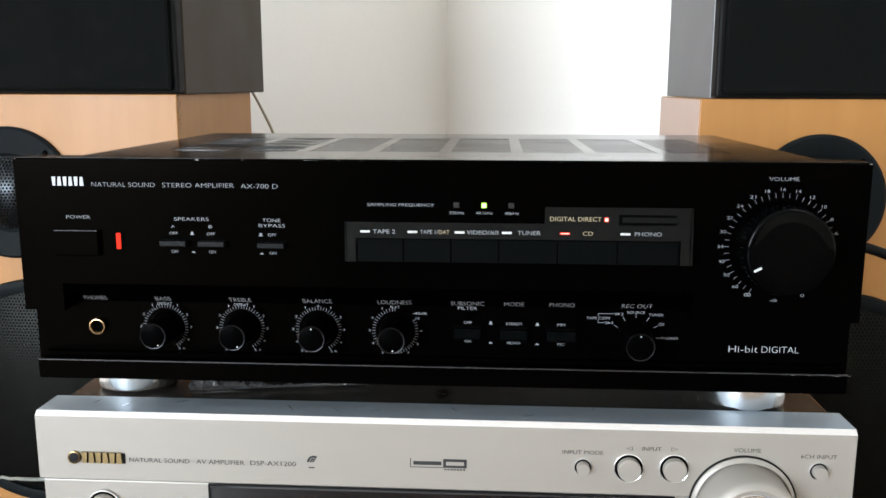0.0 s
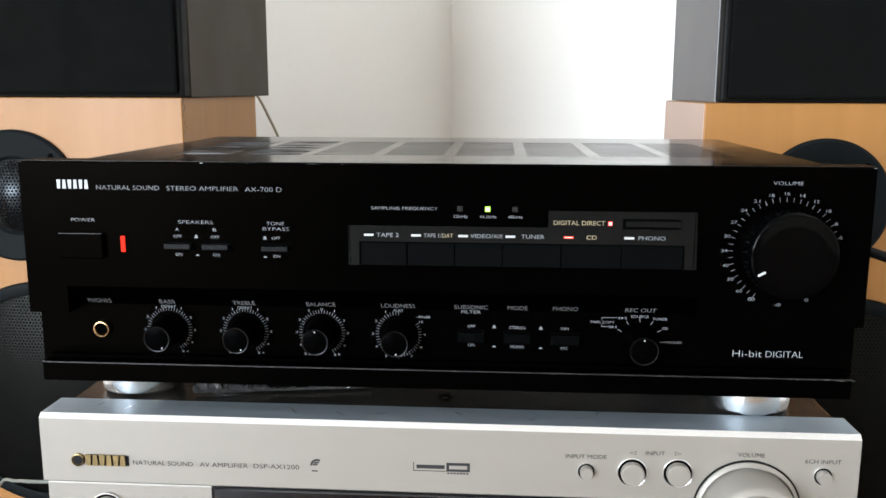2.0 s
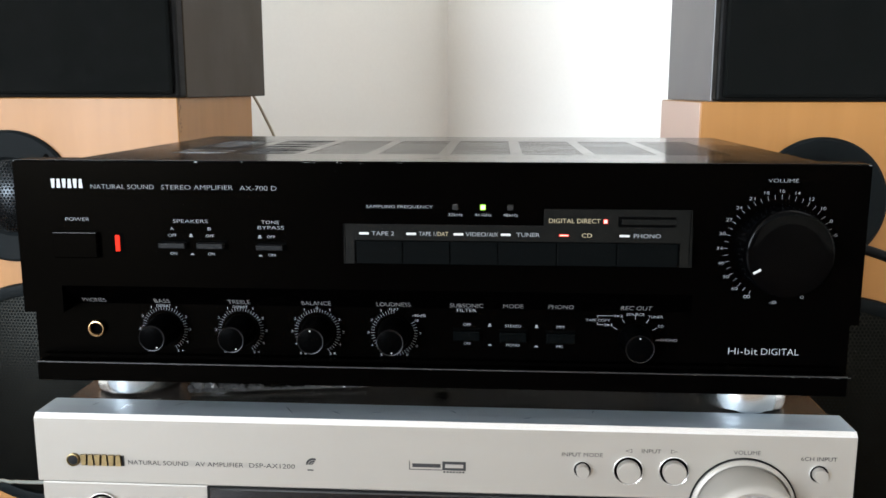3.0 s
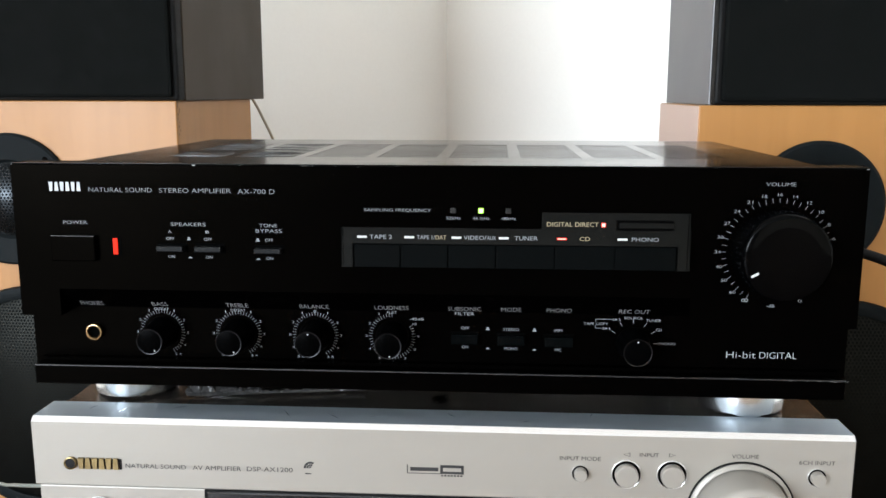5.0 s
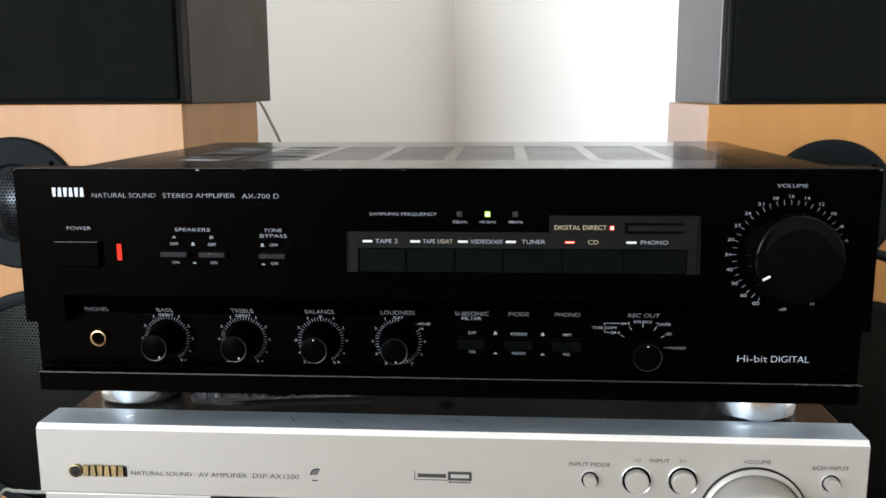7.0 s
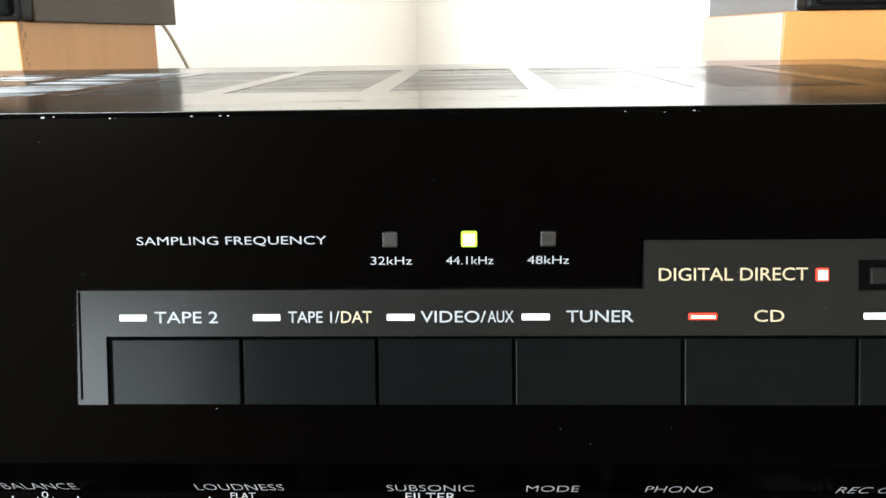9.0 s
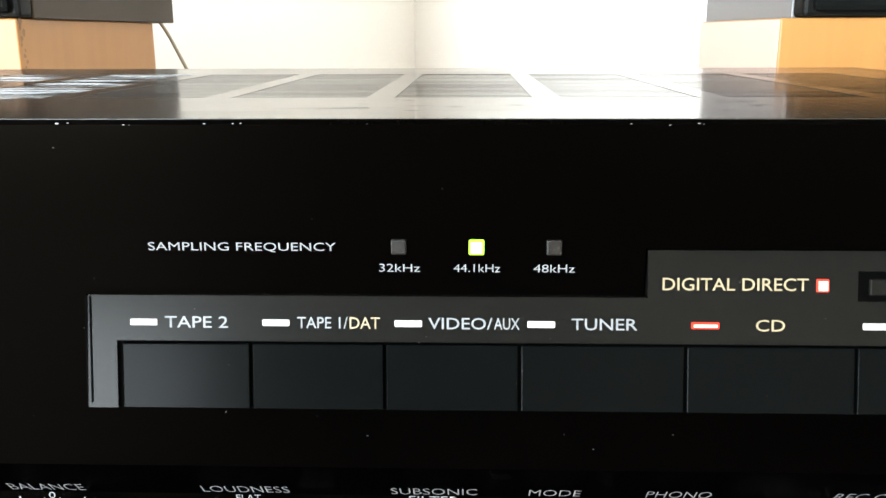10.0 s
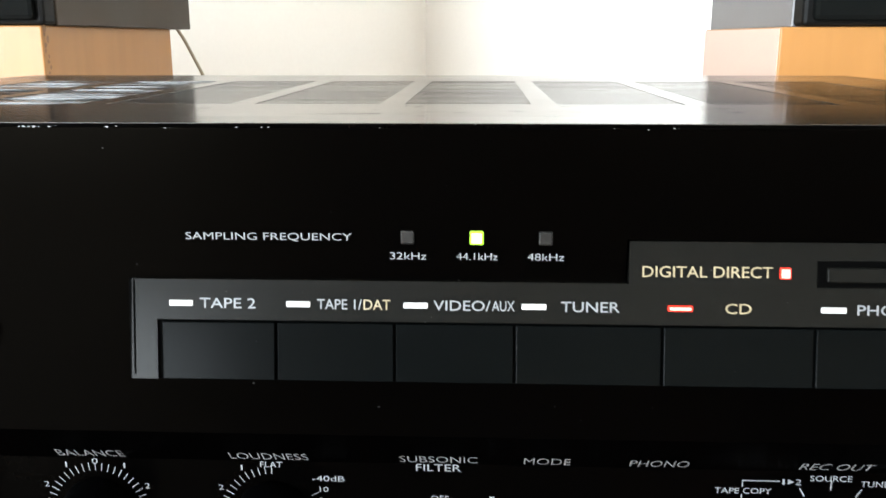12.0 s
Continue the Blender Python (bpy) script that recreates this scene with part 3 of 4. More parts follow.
for ob in av.children_recursive:
    if ob.name.split(".")[0] in ("push_button", "button_rim", "button_gap", "volume_knob", "knob_gap", "knob_collar", "knob_face", "lettering", "arrow_mark", "badge", "badge_face", "badge_back", "badge_block", "printed_arc", "printed_bar", "printed_block"):
        middle = sum(v.co.x for v in ob.data.vertices) / len(ob.data.vertices)
        for v in ob.data.vertices:
            v.co.x -= 0.009 * middle
            v.co.z += 0.0010
sharp(part("lid_screw", turned(bmesh.new(), [(SZ - 0.0008, 0.0046), (SZ + 0.0004, 0.0045), (SZ + 0.0009, 0.0038), (SZ + 0.0007, 0.0024), (SZ + 0.0003, 0.0)], (0.0035, 0.0385, 0), "z", 24), BLACK, av, "dark lid screw"))
random.seed(5)
bm = bmesh.new()
for x, y, l, a in ((-0.188, 0.014, 0.010, 70), (-0.169, 0.012, 0.013, 62), (-0.078, 0.010, 0.014, -60), (-0.052, 0.008, 0.012, -45), (0.012, 0.013, 0.008, -50), (-0.060, 0.024, 0.11, -1.5), (0.052, 0.006, 0.006, 20), (-0.03, 0.009, 0.006, 10), (-0.14, 0.016, 0.012, 40), (0.088, 0.018, 0.005, 70)):
    d = Vector((math.cos(radians(a)), math.sin(radians(a)), 0)) * l / 2
    n = Vector((-d.y, d.x, 0)).normalized() * 0.00022
    c = Vector((x, y, SZ + 0.00022))
    bm.faces.new([bm.verts.new(p) for p in (c - d, c + n, c + d, c - n)])
part("scratch_marks", bm, SILVER_EDGE, front, kind="stuff")

# ---- black amplifier ----
amp = thing("stereo_amplifier", (0.0, 0.13, SZ), "black stereo amplifier with lit indicators on silver feet", "amplifier")
TOP, HW = 0.7200, 0.2175
LY = 0.0108  # depth of the recessed control panel
bm = bmesh.new()
b_ = 0.0008
extrude_x(bm, -HW, -0.1960, [(0, 0.6388), (0, TOP - b_), (b_, TOP), (0.016, TOP), (0.016, 0.6388)])
for x0, x1 in ((-0.1960, 0.0575), (0.1323, 0.1340)):
    extrude_x(bm, x0, x1, [(0, 0.6535), (0, TOP - b_), (b_, TOP), (0.016, TOP), (0.016, 0.6412), (LY, 0.6415)])
extrude_x(bm, 0.0575, 0.1323, [(0, 0.6535), (0, 0.6886), (0.005, 0.6886), (0.005, 0.6972), (0, 0.6972), (0, TOP - b_), (b_, TOP), (0.016, TOP), (0.016, 0.6412), (LY, 0.6415)])
extrude_x(bm, 0.1340, HW, [(0, 0.6388), (0, TOP - b_), (b_, TOP), (0.016, TOP), (0.016, 0.6388)])
plate = part("faceplate", bm, BLACK, amp, "satin black metal fascia")
part("top_flange", boxed(-HW + 0.0003, HW - 0.0003, 0.0009, 0.0164, TOP - 0.0003, TOP + 0.00015), BLACK_TOP, amp, "black painted top flange")
lower = part("lower_panel", boxed(-HW, HW, LY + 0.0001, 0.0300, 0.6075, 0.6480), BLACK, amp, "recessed black control panel")
part("base_lip", boxed(-0.2115, 0.2133, -0.0030, 0.0300, 0.6018, 0.6123, bevel=0.0006), BLACK, amp, "projecting black base strip")
# highlight on the lip's upper edge, laid on as a thin grey strip
part("lip_edge", boxed(-0.2113, 0.2131, -0.0032, -0.0021, 0.6119, 0.61245), EDGE_GLINT, amp, "thin painted highlight along the lip")
part("groove_strip", boxed(-0.2120, 0.2138, LY - 0.0049, LY, 0.6123, 0.6140), BLACK, amp)
# case with a vented lid
CX, CW, C_Y0, C_Y1, CZ = 0.0035, 0.2005, 0.016, 0.268, 0.7186
bm = bmesh.new()
box(bm, CX - CW, CX - CW + 0.0012, C_Y0, C_Y1, 0.6040, CZ - 0.0012)
box(bm, CX + CW - 0.0012, CX + CW, C_Y0, C_Y1, 0.6040, CZ - 0.0012)
box(bm, CX - CW + 0.0012, CX + CW - 0.0012, C_Y1 - 0.0012, C_Y1, 0.6040, CZ - 0.0012)
box(bm, CX - CW + 0.0012, CX + CW - 0.0012, C_Y0, C_Y1 - 0.0012, 0.6040, 0.6060)
case = part("case", bm, BLACK_TOP, amp, "black painted steel case")
V0, V1 = 0.073, 0.206
cells = [(-0.1630 + 0.0424 * k, -0.1630 + 0.0424 * k + 0.0352) for k in range(8)]
lid0, lid1 = CZ - 0.0012, CZ
bm = bmesh.new()
edges_x = [CX - CW] + [x for c in cells for x in c] + [CX + CW]
edges_y = [C_Y0, V0, V1, C_Y1]
grid = [[bm.verts.new((x, y, lid1)) for x in edges_x] for y in edges_y]
for j in range(3):
    for i in range(len(edges_x) - 1):
        if not (j == 1 and i % 2 == 1):
            bm.faces.new((grid[j][i], grid[j][i + 1], grid[j + 1][i + 1], grid[j + 1][i]))
made = bmesh.ops.extrude_face_region(bm, geom=list(bm.faces))
for g in made["geom"]:
    if isinstance(g, bmesh.types.BMVert):
        g.co.z = lid0
bmesh.ops.recalc_face_normals(bm, faces=bm.faces)
lid = part("lid", bm, BLACK_TOP, amp, "black painted steel lid with slotted vents")
# added black sheet that stands in for the dark inside the case
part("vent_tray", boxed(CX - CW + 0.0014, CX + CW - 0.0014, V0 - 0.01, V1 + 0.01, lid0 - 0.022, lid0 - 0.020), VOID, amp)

# controls
# sheen on the power button's top edge, laid on as a grey strip
part("button_edge", boxed(-0.1979, -0.1747, -0.0033, -0.0026, 0.68225, 0.68255), EDGE_GLINT, amp)
bt = part("power_button", boxed(-0.1982, -0.1744, -0.0032, 0.002, 0.6690, 0.6825, bevel=0.0006), BLACK, amp, "flat black power button")
part("power_lamp", boxed(-0.1658, -0.1633, -0.0006, 0.001, 0.6724, 0.6810, bevel=0.0003), POWER_LED, amp, "glowing orange-red power lamp")
part("lamp_slot", boxed(-0.1662, -0.1614, -0.0002, 0.001, 0.6716, 0.6818), VOID, amp)
for x0, x1, z0, z1 in ((-0.1413, -0.1272, 0.6751, 0.6777), (-0.1211, -0.1071, 0.6750, 0.6776), (-0.0897, -0.0757, 0.6746, 0.6770)):
    sw = part("rocker_switch", boxed(x0, x1, -0.0042, 0.001, z0 - 0.0003, z1, bevel=0.0004), SWITCH, amp, "small dark grey slide button")
    part("switch_well", boxed(x0 - 0.0005, x1 + 0.0012, -0.0003, 0.0005, z0 - 0.0012, z1 + 0.0012), VOID, sw)
for x0, x1, z1 in ((0.0121, 0.0263, 0.6292), (0.0369, 0.0512, 0.6289), (0.0620, 0.0770, 0.6286)):
    sw = part("push_switch", boxed(x0, x1, LY - 0.0035, LY + 0.0012, z1 - 0.0052, z1, bevel=0.0004), BUTTON, amp, "small black push switch")
    part("switch_well", boxed(x0 - 0.0004, x1 + 0.0004, LY - 0.0003, LY + 0.0005, z1 - 0.0058, z1 + 0.0010), VOID, sw)

# input selector panel
IY = -0.0004


def lean(ob):
    """The selector panel leans out towards its foot."""
    for v in ob.data.vertices:
        x, y, z = v.co
        t = 0.6885 - z
        v.co = (x - (x - 0.034) * 0.68 * t, y - 0.0012 - 0.29 * t, z + 0.055 * t)
    return ob


bm = bmesh.new()
pts = [(-0.0440, 0.6678), (-0.0385, 0.6678), (-0.0385, 0.6801), (0.1264, 0.6801), (0.1264, 0.6678), (0.1325, 0.6678), (0.1318, 0.6971), (0.0580, 0.6971), (0.0580, 0.6884), (-0.0437, 0.6884)]
a = [bm.verts.new((x, IY, z)) for x, z in pts]
f = bm.faces.new(a)
made = bmesh.ops.extrude_face_region(bm, geom=[f])
for g in made["geom"]:
    if isinstance(g, bmesh.types.BMVert):
        g.co.y = 0.0022
bmesh.ops.recalc_face_normals(bm, faces=bm.faces)
panel = part("selector_panel", bm, PANEL, amp, "charcoal grey input selector panel")
part("panel_gap", boxed(-0.0446, 0.1329, 0.0003, 0.0062, 0.6676, 0.6881), VOID, panel)
DIV = [-0.0376, -0.0137, 0.0107, 0.0351, 0.0648, 0.0950, 0.1257]
for x0, x1 in zip(DIV, DIV[1:]):
    part("selector_button", boxed(x0 + 0.0003, x1 - 0.0003, -0.0008, 0.0018, 0.6679, 0.6797, bevel=0.0002), BUTTON, panel, "dark slate input button")
for k, x0 in enumerate((-0.0359, -0.0116, 0.0125, 0.0365, 0.0658, 0.0961)):
    lit = k == 4
    ob = part("indicator_bar", boxed(x0, x0 + 0.0050, IY - 0.0003, 0.0, 0.6829, 0.6841, bevel=0.0002), RED_BAR if lit else BAR, panel, "glowing red indicator bar" if lit else "unlit white indicator bar")
    if lit:
        part("bright_core", boxed(x0 + 0.0004, x0 + 0.0046, IY - 0.0004, IY - 0.0002, 0.68325, 0.68375), HOT_CORE, ob)
dl = part("direct_lamp", boxed(0.0878, 0.0900, IY - 0.0004, 0.0, 0.6897, 0.6920, bevel=0.0002), RED_LED, panel, "small square red lamp")
part("bright_core", boxed(0.0881, 0.0897, IY - 0.0005, IY - 0.0003, 0.6900, 0.6917), HOT_CORE, dl)
well = part("button_well", boxed(0.0952, 0.1236, IY - 0.00035, 0.0, 0.6881, 0.6934), VOID, panel)
part("direct_button", boxed(0.0968, 0.1240, IY - 0.0011, 0.0, 0.6893, 0.6923, bevel=0.0003), PANEL, panel, "narrow charcoal direct button")
for x0, x1, z1 in ((0.1308, 0.1312, 0.6966), (-0.0434, -0.0431, 0.6882)):
    part("panel_groove", boxed(x0, x1, IY - 0.0002, 0.0, 0.6688, z1), VOID, panel)
for k, x in enumerate((0.0133, 0.0273, 0.0412)):
    lit = k == 1
    ob = part("frequency_lamp", boxed(x - 0.0014, x + 0.0014, -0.0007, 0.001, 0.6959, 0.6987, bevel=0.0003), GREEN_LED if lit else LENS_DARK, amp, "lit green frequency lamp" if lit else "unlit smoky frequency lamp")
    if lit:
        part("bright_core", boxed(x - 0.0010, x + 0.0010, -0.0008, -0.0005, 0.6963, 0.6983), GREEN_CORE, ob)


def knob(cx, cz, y, length, r0, r1, pointer, label, dot=0.00042):
    ob = sharp(part("control_knob", turned(bmesh.new(), [(0.0, r0), (-0.0015, r0), (-0.003, r0 - 0.0007), (-length + 0.0012, r1 + 0.0001), (-length + 0.0003, r1 - 0.0003), (-length, r1 - 0.0011), (-length, 0)], (cx, y, cz), segs=56), KNOB, amp, label), 28)
    # highlight of the bevel, added as a ring of grey metal
    sharp(part("knob_rim", turned(bmesh.new(), [(-length + 0.0009, r1 + 0.00018), (-length + 0.0001, r1 - 0.00008), (-length + 0.0002, r1 - 0.0004)], (cx, y, cz), segs=56), RIM, ob, "bevel highlight as a thin grey ring"))
    px, pz = polar(cx, cz, r1 * 0.80, pointer)
    part("pointer_dot", turned(bmesh.new(), [(0.0, dot), (-0.0002, dot * 0.8), (-0.0002, 0)], (px, y - length, pz), segs=14), BAR, ob)
    return ob


for cx, pointer in ((-0.1469, 150), (-0.1043, 150), (-0.0620, 0), (-0.0200, 172)):
    knob(cx, 0.6269, LY, 0.0195, 0.0088, 0.0069, pointer, "black round tone knob")
knob(0.1087, 0.6255, LY, 0.0185, 0.0088, 0.0072, 0, "black round record selector knob")
VX, VZ = 0.1765, 0.6776
vol = sharp(part("volume_knob", turned(bmesh.new(), [(0.0, 0.0226), (-0.002, 0.0225), (-0.0145, 0.0217), (-0.0158, 0.0214), (-0.0168, 0.0207), (-0.0173, 0.0196), (-0.0174, 0.0150), (-0.0172, 0.0)], (VX, 0.0, VZ), segs=96), BLACK_GLOSS, amp, "large glossy black volume knob"), 28)
px, pz = polar(VX, VZ, 0.0175, -118)
bm = boxed(-0.0006, 0.0006, -0.0003, 0.0002, -0.0020, 0.0020, bevel=0.0002)
bm.transform(Matrix.Translation((px, -0.01745, pz)) @ Matrix.Rotation(radians(-118), 4, "Y"))
part("pointer", bm, BAR, vol, "white pointer mark")
jack = sharp(part("phones_jack", turned(bmesh.new(), [(0.0, 0.0046), (-0.0022, 0.0046), (-0.0030, 0.0043), (-0.0031, 0.0038), (-0.0027, 0.0034), (0.0040, 0.0031)], (-0.1847, LY, 0.6269), segs=40), BRASS, amp, "brass headphone socket"))
part("jack_hole", turned(bmesh.new(), [(-0.0002, 0.0033), (-0.0001, 0.0)], (-0.1847, LY, 0.6269), segs=32), VOID, jack)
for fx, fy in ((-0.1775, 0.0490), (0.1732, 0.0425), (-0.1775, 0.225), (0.1732, 0.225)):
    z0 = SZ + 0.0001
    ft = sharp(part("foot", turned(bmesh.new(), [(z0, 0.0214), (z0 + 0.0005, 0.0224), (z0 + 0.0018, 0.0235), (z0 + 0.0060, 0.0238), (z0 + 0.0150, 0.0238), (0.6020, 0.0234)], (fx, fy, 0), "z", 56), CHROME, amp, "polished aluminium foot"))

# ---- writing on the black fascia ----
FY, F2 = -0.00018, LY - 0.00018
# maker's mark as plain upright shapes
for k, (foot, head) in enumerate(WEDGES):
    part("printed_block", wedge(bmesh.new(), -0.1987 + k * 0.00297, 0.0027, 0.7056, 0.7103, FY, 0.0001, foot * 0.85, head * 0.85), SILVER_PRINT, plate)
for text, x0, x1, z, h in (("NATURAL SOUND", -0.1771, -0.1434, 0.7064, 0.0023), ("STEREO AMPLIFIER", -0.1395, -0.1017, 0.7063, 0.0023), ("AX-700 D", -0.0981, -0.0788, 0.7061, 0.0024)):
    lettering(text, x0, z, x1 - x0, h, FY, PRINT, plate, "l", thick=-0.016)
for text, x, z, w_, h in (
    ("POWER", -0.1855, 0.6892, 0.0129, 0.0018), ("SPEAKERS", -0.1250, 0.6887, 0.0185, 0.0018), ("A", -0.1350, 0.6848, 0.0019, 0.0015), ("B", -0.1150, 0.6848, 0.0019, 0.0015),
    ("OFF", -0.1349, 0.6812, 0.0044, 0.0015), ("OFF", -0.1149, 0.6810, 0.0044, 0.0015), ("ON", -0.1347, 0.6716, 0.0036, 0.0015), ("ON", -0.1146, 0.6715, 0.0036, 0.0015),
    ("TONE", -0.0827, 0.6885, 0.0094, 0.0018), ("BYPASS", -0.0825, 0.6857, 0.0138, 0.0018), ("OFF", -0.0825, 0.6809, 0.0044, 0.0015), ("ON", -0.0824, 0.6713, 0.0036, 0.0015),
    ("SAMPLING FREQUENCY", -0.0152, 0.6971, 0.0342, 0.0018), ("32kHz", 0.0134, 0.6934, 0.0074, 0.0015), ("44.1kHz", 0.0274, 0.6934, 0.0084, 0.0015), ("48kHz", 0.0413, 0.6934, 0.0074, 0.0015),
    ("VOLUME", 0.1761, 0.7118, 0.0146, 0.0018), ("-dB", 0.1748, 0.6502, 0.0038, 0.0015)):
    lettering(text, x, z, w_, h, FY, PRINT, plate, thick=-0.004 if h < 0.0017 or "SAMPLING" in text else -0.012)
VOL = ("\u221e", "60", "50", "40", "34", "30", "27", "24", "21", "18", "16", "14", "12", "10", "8", "6")
for k, text in enumerate(VOL):
    x, z = polar(VX - 0.0005, VZ, 0.0291 if len(text) > 1 else 0.0285, -150 + 15 * k)
    if k == 0:
        for s in (-1, 1):
            marks(plate, x + s * 0.0008, z, FY, 0.00055, 0.0009, range(0, 360, 24), 0.0003, PRINT, "infinity_loop")
    else:
        lettering(text, x, z, 0.0030 if text not in ("16", "18", "14", "12", "10", "8", "6") else (0.0024 if len(text) > 1 else 0.0016), 0.0016, FY, PRINT, plate, thick=-0.008)
lettering("0", 0.1891, 0.6530, 0.0018, 0.0016, FY, PRINT, plate)
marks(plate, VX - 0.0005, VZ, FY, 0.0250, 0.0273, [-150 + 7.5 * k for k in range(41)], 0.00018, PRINT)
for text, x, w_, mat in (("TAPE 2", -0.0237, 0.0116, PRINT), ("TAPE 1/", -0.0006, 0.0092, PRINT), ("DAT", 0.0071, 0.0055, GOLD_PRINT), ("VIDEO/", 0.0244, 0.0116, PRINT), ("AUX", 0.0328, 0.0046, PRINT), ("TUNER", 0.0503, 0.0118, PRINT), ("CD", 0.0798, 0.0052, GOLD_PRINT), ("PHONO", 0.1099, 0.0135, PRINT)):
    lettering(text, x, 0.6836, w_, 0.0021, IY - 0.00018, mat, panel, thick=0.003)
lettering("DIGITAL DIRECT", 0.0606, 0.6910, 0.0258, 0.0023, IY - 0.00018, GOLD_PRINT, panel, "l", thick=0.003)
for ob in (panel, *panel.children_recursive):
    lean(ob)
SLOPE = math.degrees(math.atan2(LY, 0.0120))
for text, x, w_ in (("PHONES", -0.1847, 0.0128), ("BASS", -0.1469, 0.0086), ("TREBLE", -0.1042, 0.0122), ("BALANCE", -0.0619, 0.0158), ("LOUDNESS", -0.0200, 0.0182), ("SUBSONIC", 0.0192, 0.0178), ("MODE", 0.0440, 0.0106), ("PHONO", 0.0693, 0.0132), ("REC OUT", 0.1087, 0.0160)):
    lettering(text, x, 0.6438, w_, 0.0036, 0.808 * LY - 0.0002, PRINT_DIM, plate, slope=SLOPE, thick=-0.012)
for text, x, z, w_, h in (
    ("DEFEAT", -0.1469, 0.6406, 0.0082, 0.0014), ("DEFEAT", -0.1043, 0.6406, 0.0082, 0.0014), ("0", -0.0620, 0.6407, 0.0014, 0.0015), ("FLAT", -0.0200, 0.6407, 0.0052, 0.0014),
    ("-40dB", -0.0067, 0.6367, 0.0076, 0.0014), ("FILTER", 0.0191, 0.6407, 0.0104, 0.0017), ("OFF", 0.0194, 0.6322, 0.0042, 0.0015), ("ON", 0.0194, 0.6218, 0.0034, 0.0015),
    ("STEREO", 0.0441, 0.6318, 0.0086, 0.0015), ("MONO", 0.0441, 0.6213, 0.0070, 0.0015), ("MM", 0.0693, 0.6317, 0.0040, 0.0015), ("MC", 0.0693, 0.6210, 0.0036, 0.0015),
    ("SOURCE", 0.1086, 0.6399, 0.0094, 0.0014), ("TUNER", 0.1192, 0.6380, 0.0078, 0.0014), ("CD", 0.1221, 0.6330, 0.0030, 0.0014), ("PHONO", 0.1267, 0.6255, 0.0088, 0.0014),
    ("TAPE COPY", 0.0890, 0.6358, 0.0128, 0.0014), ("1", 0.0980, 0.6382, 0.0005, 0.0014), ("2", 0.1013, 0.6382, 0.0014, 0.0014), ("2", 0.0930, 0.6333, 0.0014, 0.0014), ("1", 0.0963, 0.6333, 0.0005, 0.0014)):
    lettering(text, x, z, w_, h, F2, PRINT, lower, thick=-0.004)
for cx, names in ((-0.1469, ("1", "2", "3", "4", "5 +")), (-0.1043, ("1", "2", "3", "4", "5 +")), (-0.0620, ("1", "2", "3", "4", "5 R"))):
    marks(lower, cx, 0.6269, F2, 0.0107, 0.0127, [-150 + 7.5 * k for k in range(41)], 0.00019, PRINT)
    for k, text in enumerate(names):
        for s in (1, -1):
            if k == 4 and s == -1:
                text = text.replace("+", "-").replace("R", "L")
            x, z = polar(cx, 0.6269, 0.0140, s * 30 * (k + 1))
            lettering(text, x + (s * 0.0012 if k == 4 else 0), z, 0.0004 if text == "1" else 0.0012 if len(text) == 1 else 0.0036, 0.0013, F2, PRINT, lower)
marks(lower, -0.0200, 0.6269, F2, 0.0107, 0.0127, [-300 + 7.5 * k for k in range(41)], 0.00019, PRINT)
for k, text in enumerate(("1", "2", "3", "4", "5", "6", "7", "8", "9", "10")):
    x, z = polar(-0.0200, 0.6269, 0.0141, -30 * (k + 1))
    lettering(text, x, z, 0.0004 if text == "1" else 0.0012 if len(text) == 1 else 0.0020, 0.0013, F2, PRINT, lower)
marks(lower, 0.1087, 0.6255, F2, 0.0108, 0.0132, (-60, -32, 0, 32, 60, 90), 0.00028, PRINT)
# arrows and brackets of the tape copy marks
flat([(0.0990, 0.6388), (0.1003, 0.6382), (0.0990, 0.6376)], F2, PRINT, lower, "arrow_mark")
flat([(0.0940, 0.6339), (0.0953, 0.6333), (0.0940, 0.6327)], F2, PRINT, lower, "arrow_mark")
flat([(0.0887, 0.6368), (0.0889, 0.6368), (0.0889, 0.6382), (0.0972, 0.6382), (0.0972, 0.6384), (0.0887, 0.6384)], F2, PRINT, lower, "bracket_line")
flat([(0.0887, 0.6349), (0.0889, 0.6349), (0.0889, 0.6335), (0.0920, 0.6335), (0.0920, 0.6333), (0.0887, 0.6333)], F2, PRINT, lower, "bracket_line")
# small switch symbols
for x, z, tall, y, holder in ((-0.1250, 0.6811, True, FY, plate), (-0.0885, 0.6808, True, FY, plate), (-0.1247, 0.6714, False, FY, plate), (-0.0884, 0.6710, False, FY, plate), (0.0316, 0.6320, True, F2, lower), (0.0566, 0.6317, True, F2, lower), (0.0317, 0.6213, False, F2, lower), (0.0567, 0.6210, False, F2, lower)):
    if tall:
        flat([(x - 0.0010, z - 0.0007), (x + 0.0010, z - 0.0007), (x + 0.0010, z - 0.0003), (x + 0.0006, z - 0.0003), (x + 0.0006, z + 0.0009), (x - 0.0006, z + 0.0009), (x - 0.0006, z - 0.0003), (x - 0.0010, z - 0.0003)], y, PRINT, holder, "switch_symbol")
    else:
        flat([(x - 0.0011, z - 0.0005), (x + 0.0011, z - 0.0005), (x + 0.0004, z + 0.0003), (x - 0.0004, z + 0.0003)], y, PRINT, holder, "switch_symbol")
lettering("Hi-bit", 0.1580, 0.6203, 0.0152, 0.0035, F2, SILVER_PRINT, lower, "l", thick=-0.018)
lettering("DIGITAL", 0.1752, 0.6203, 0.0192, 0.0034, F2, SILVER_PRINT, lower, "l", thick=-0.018)

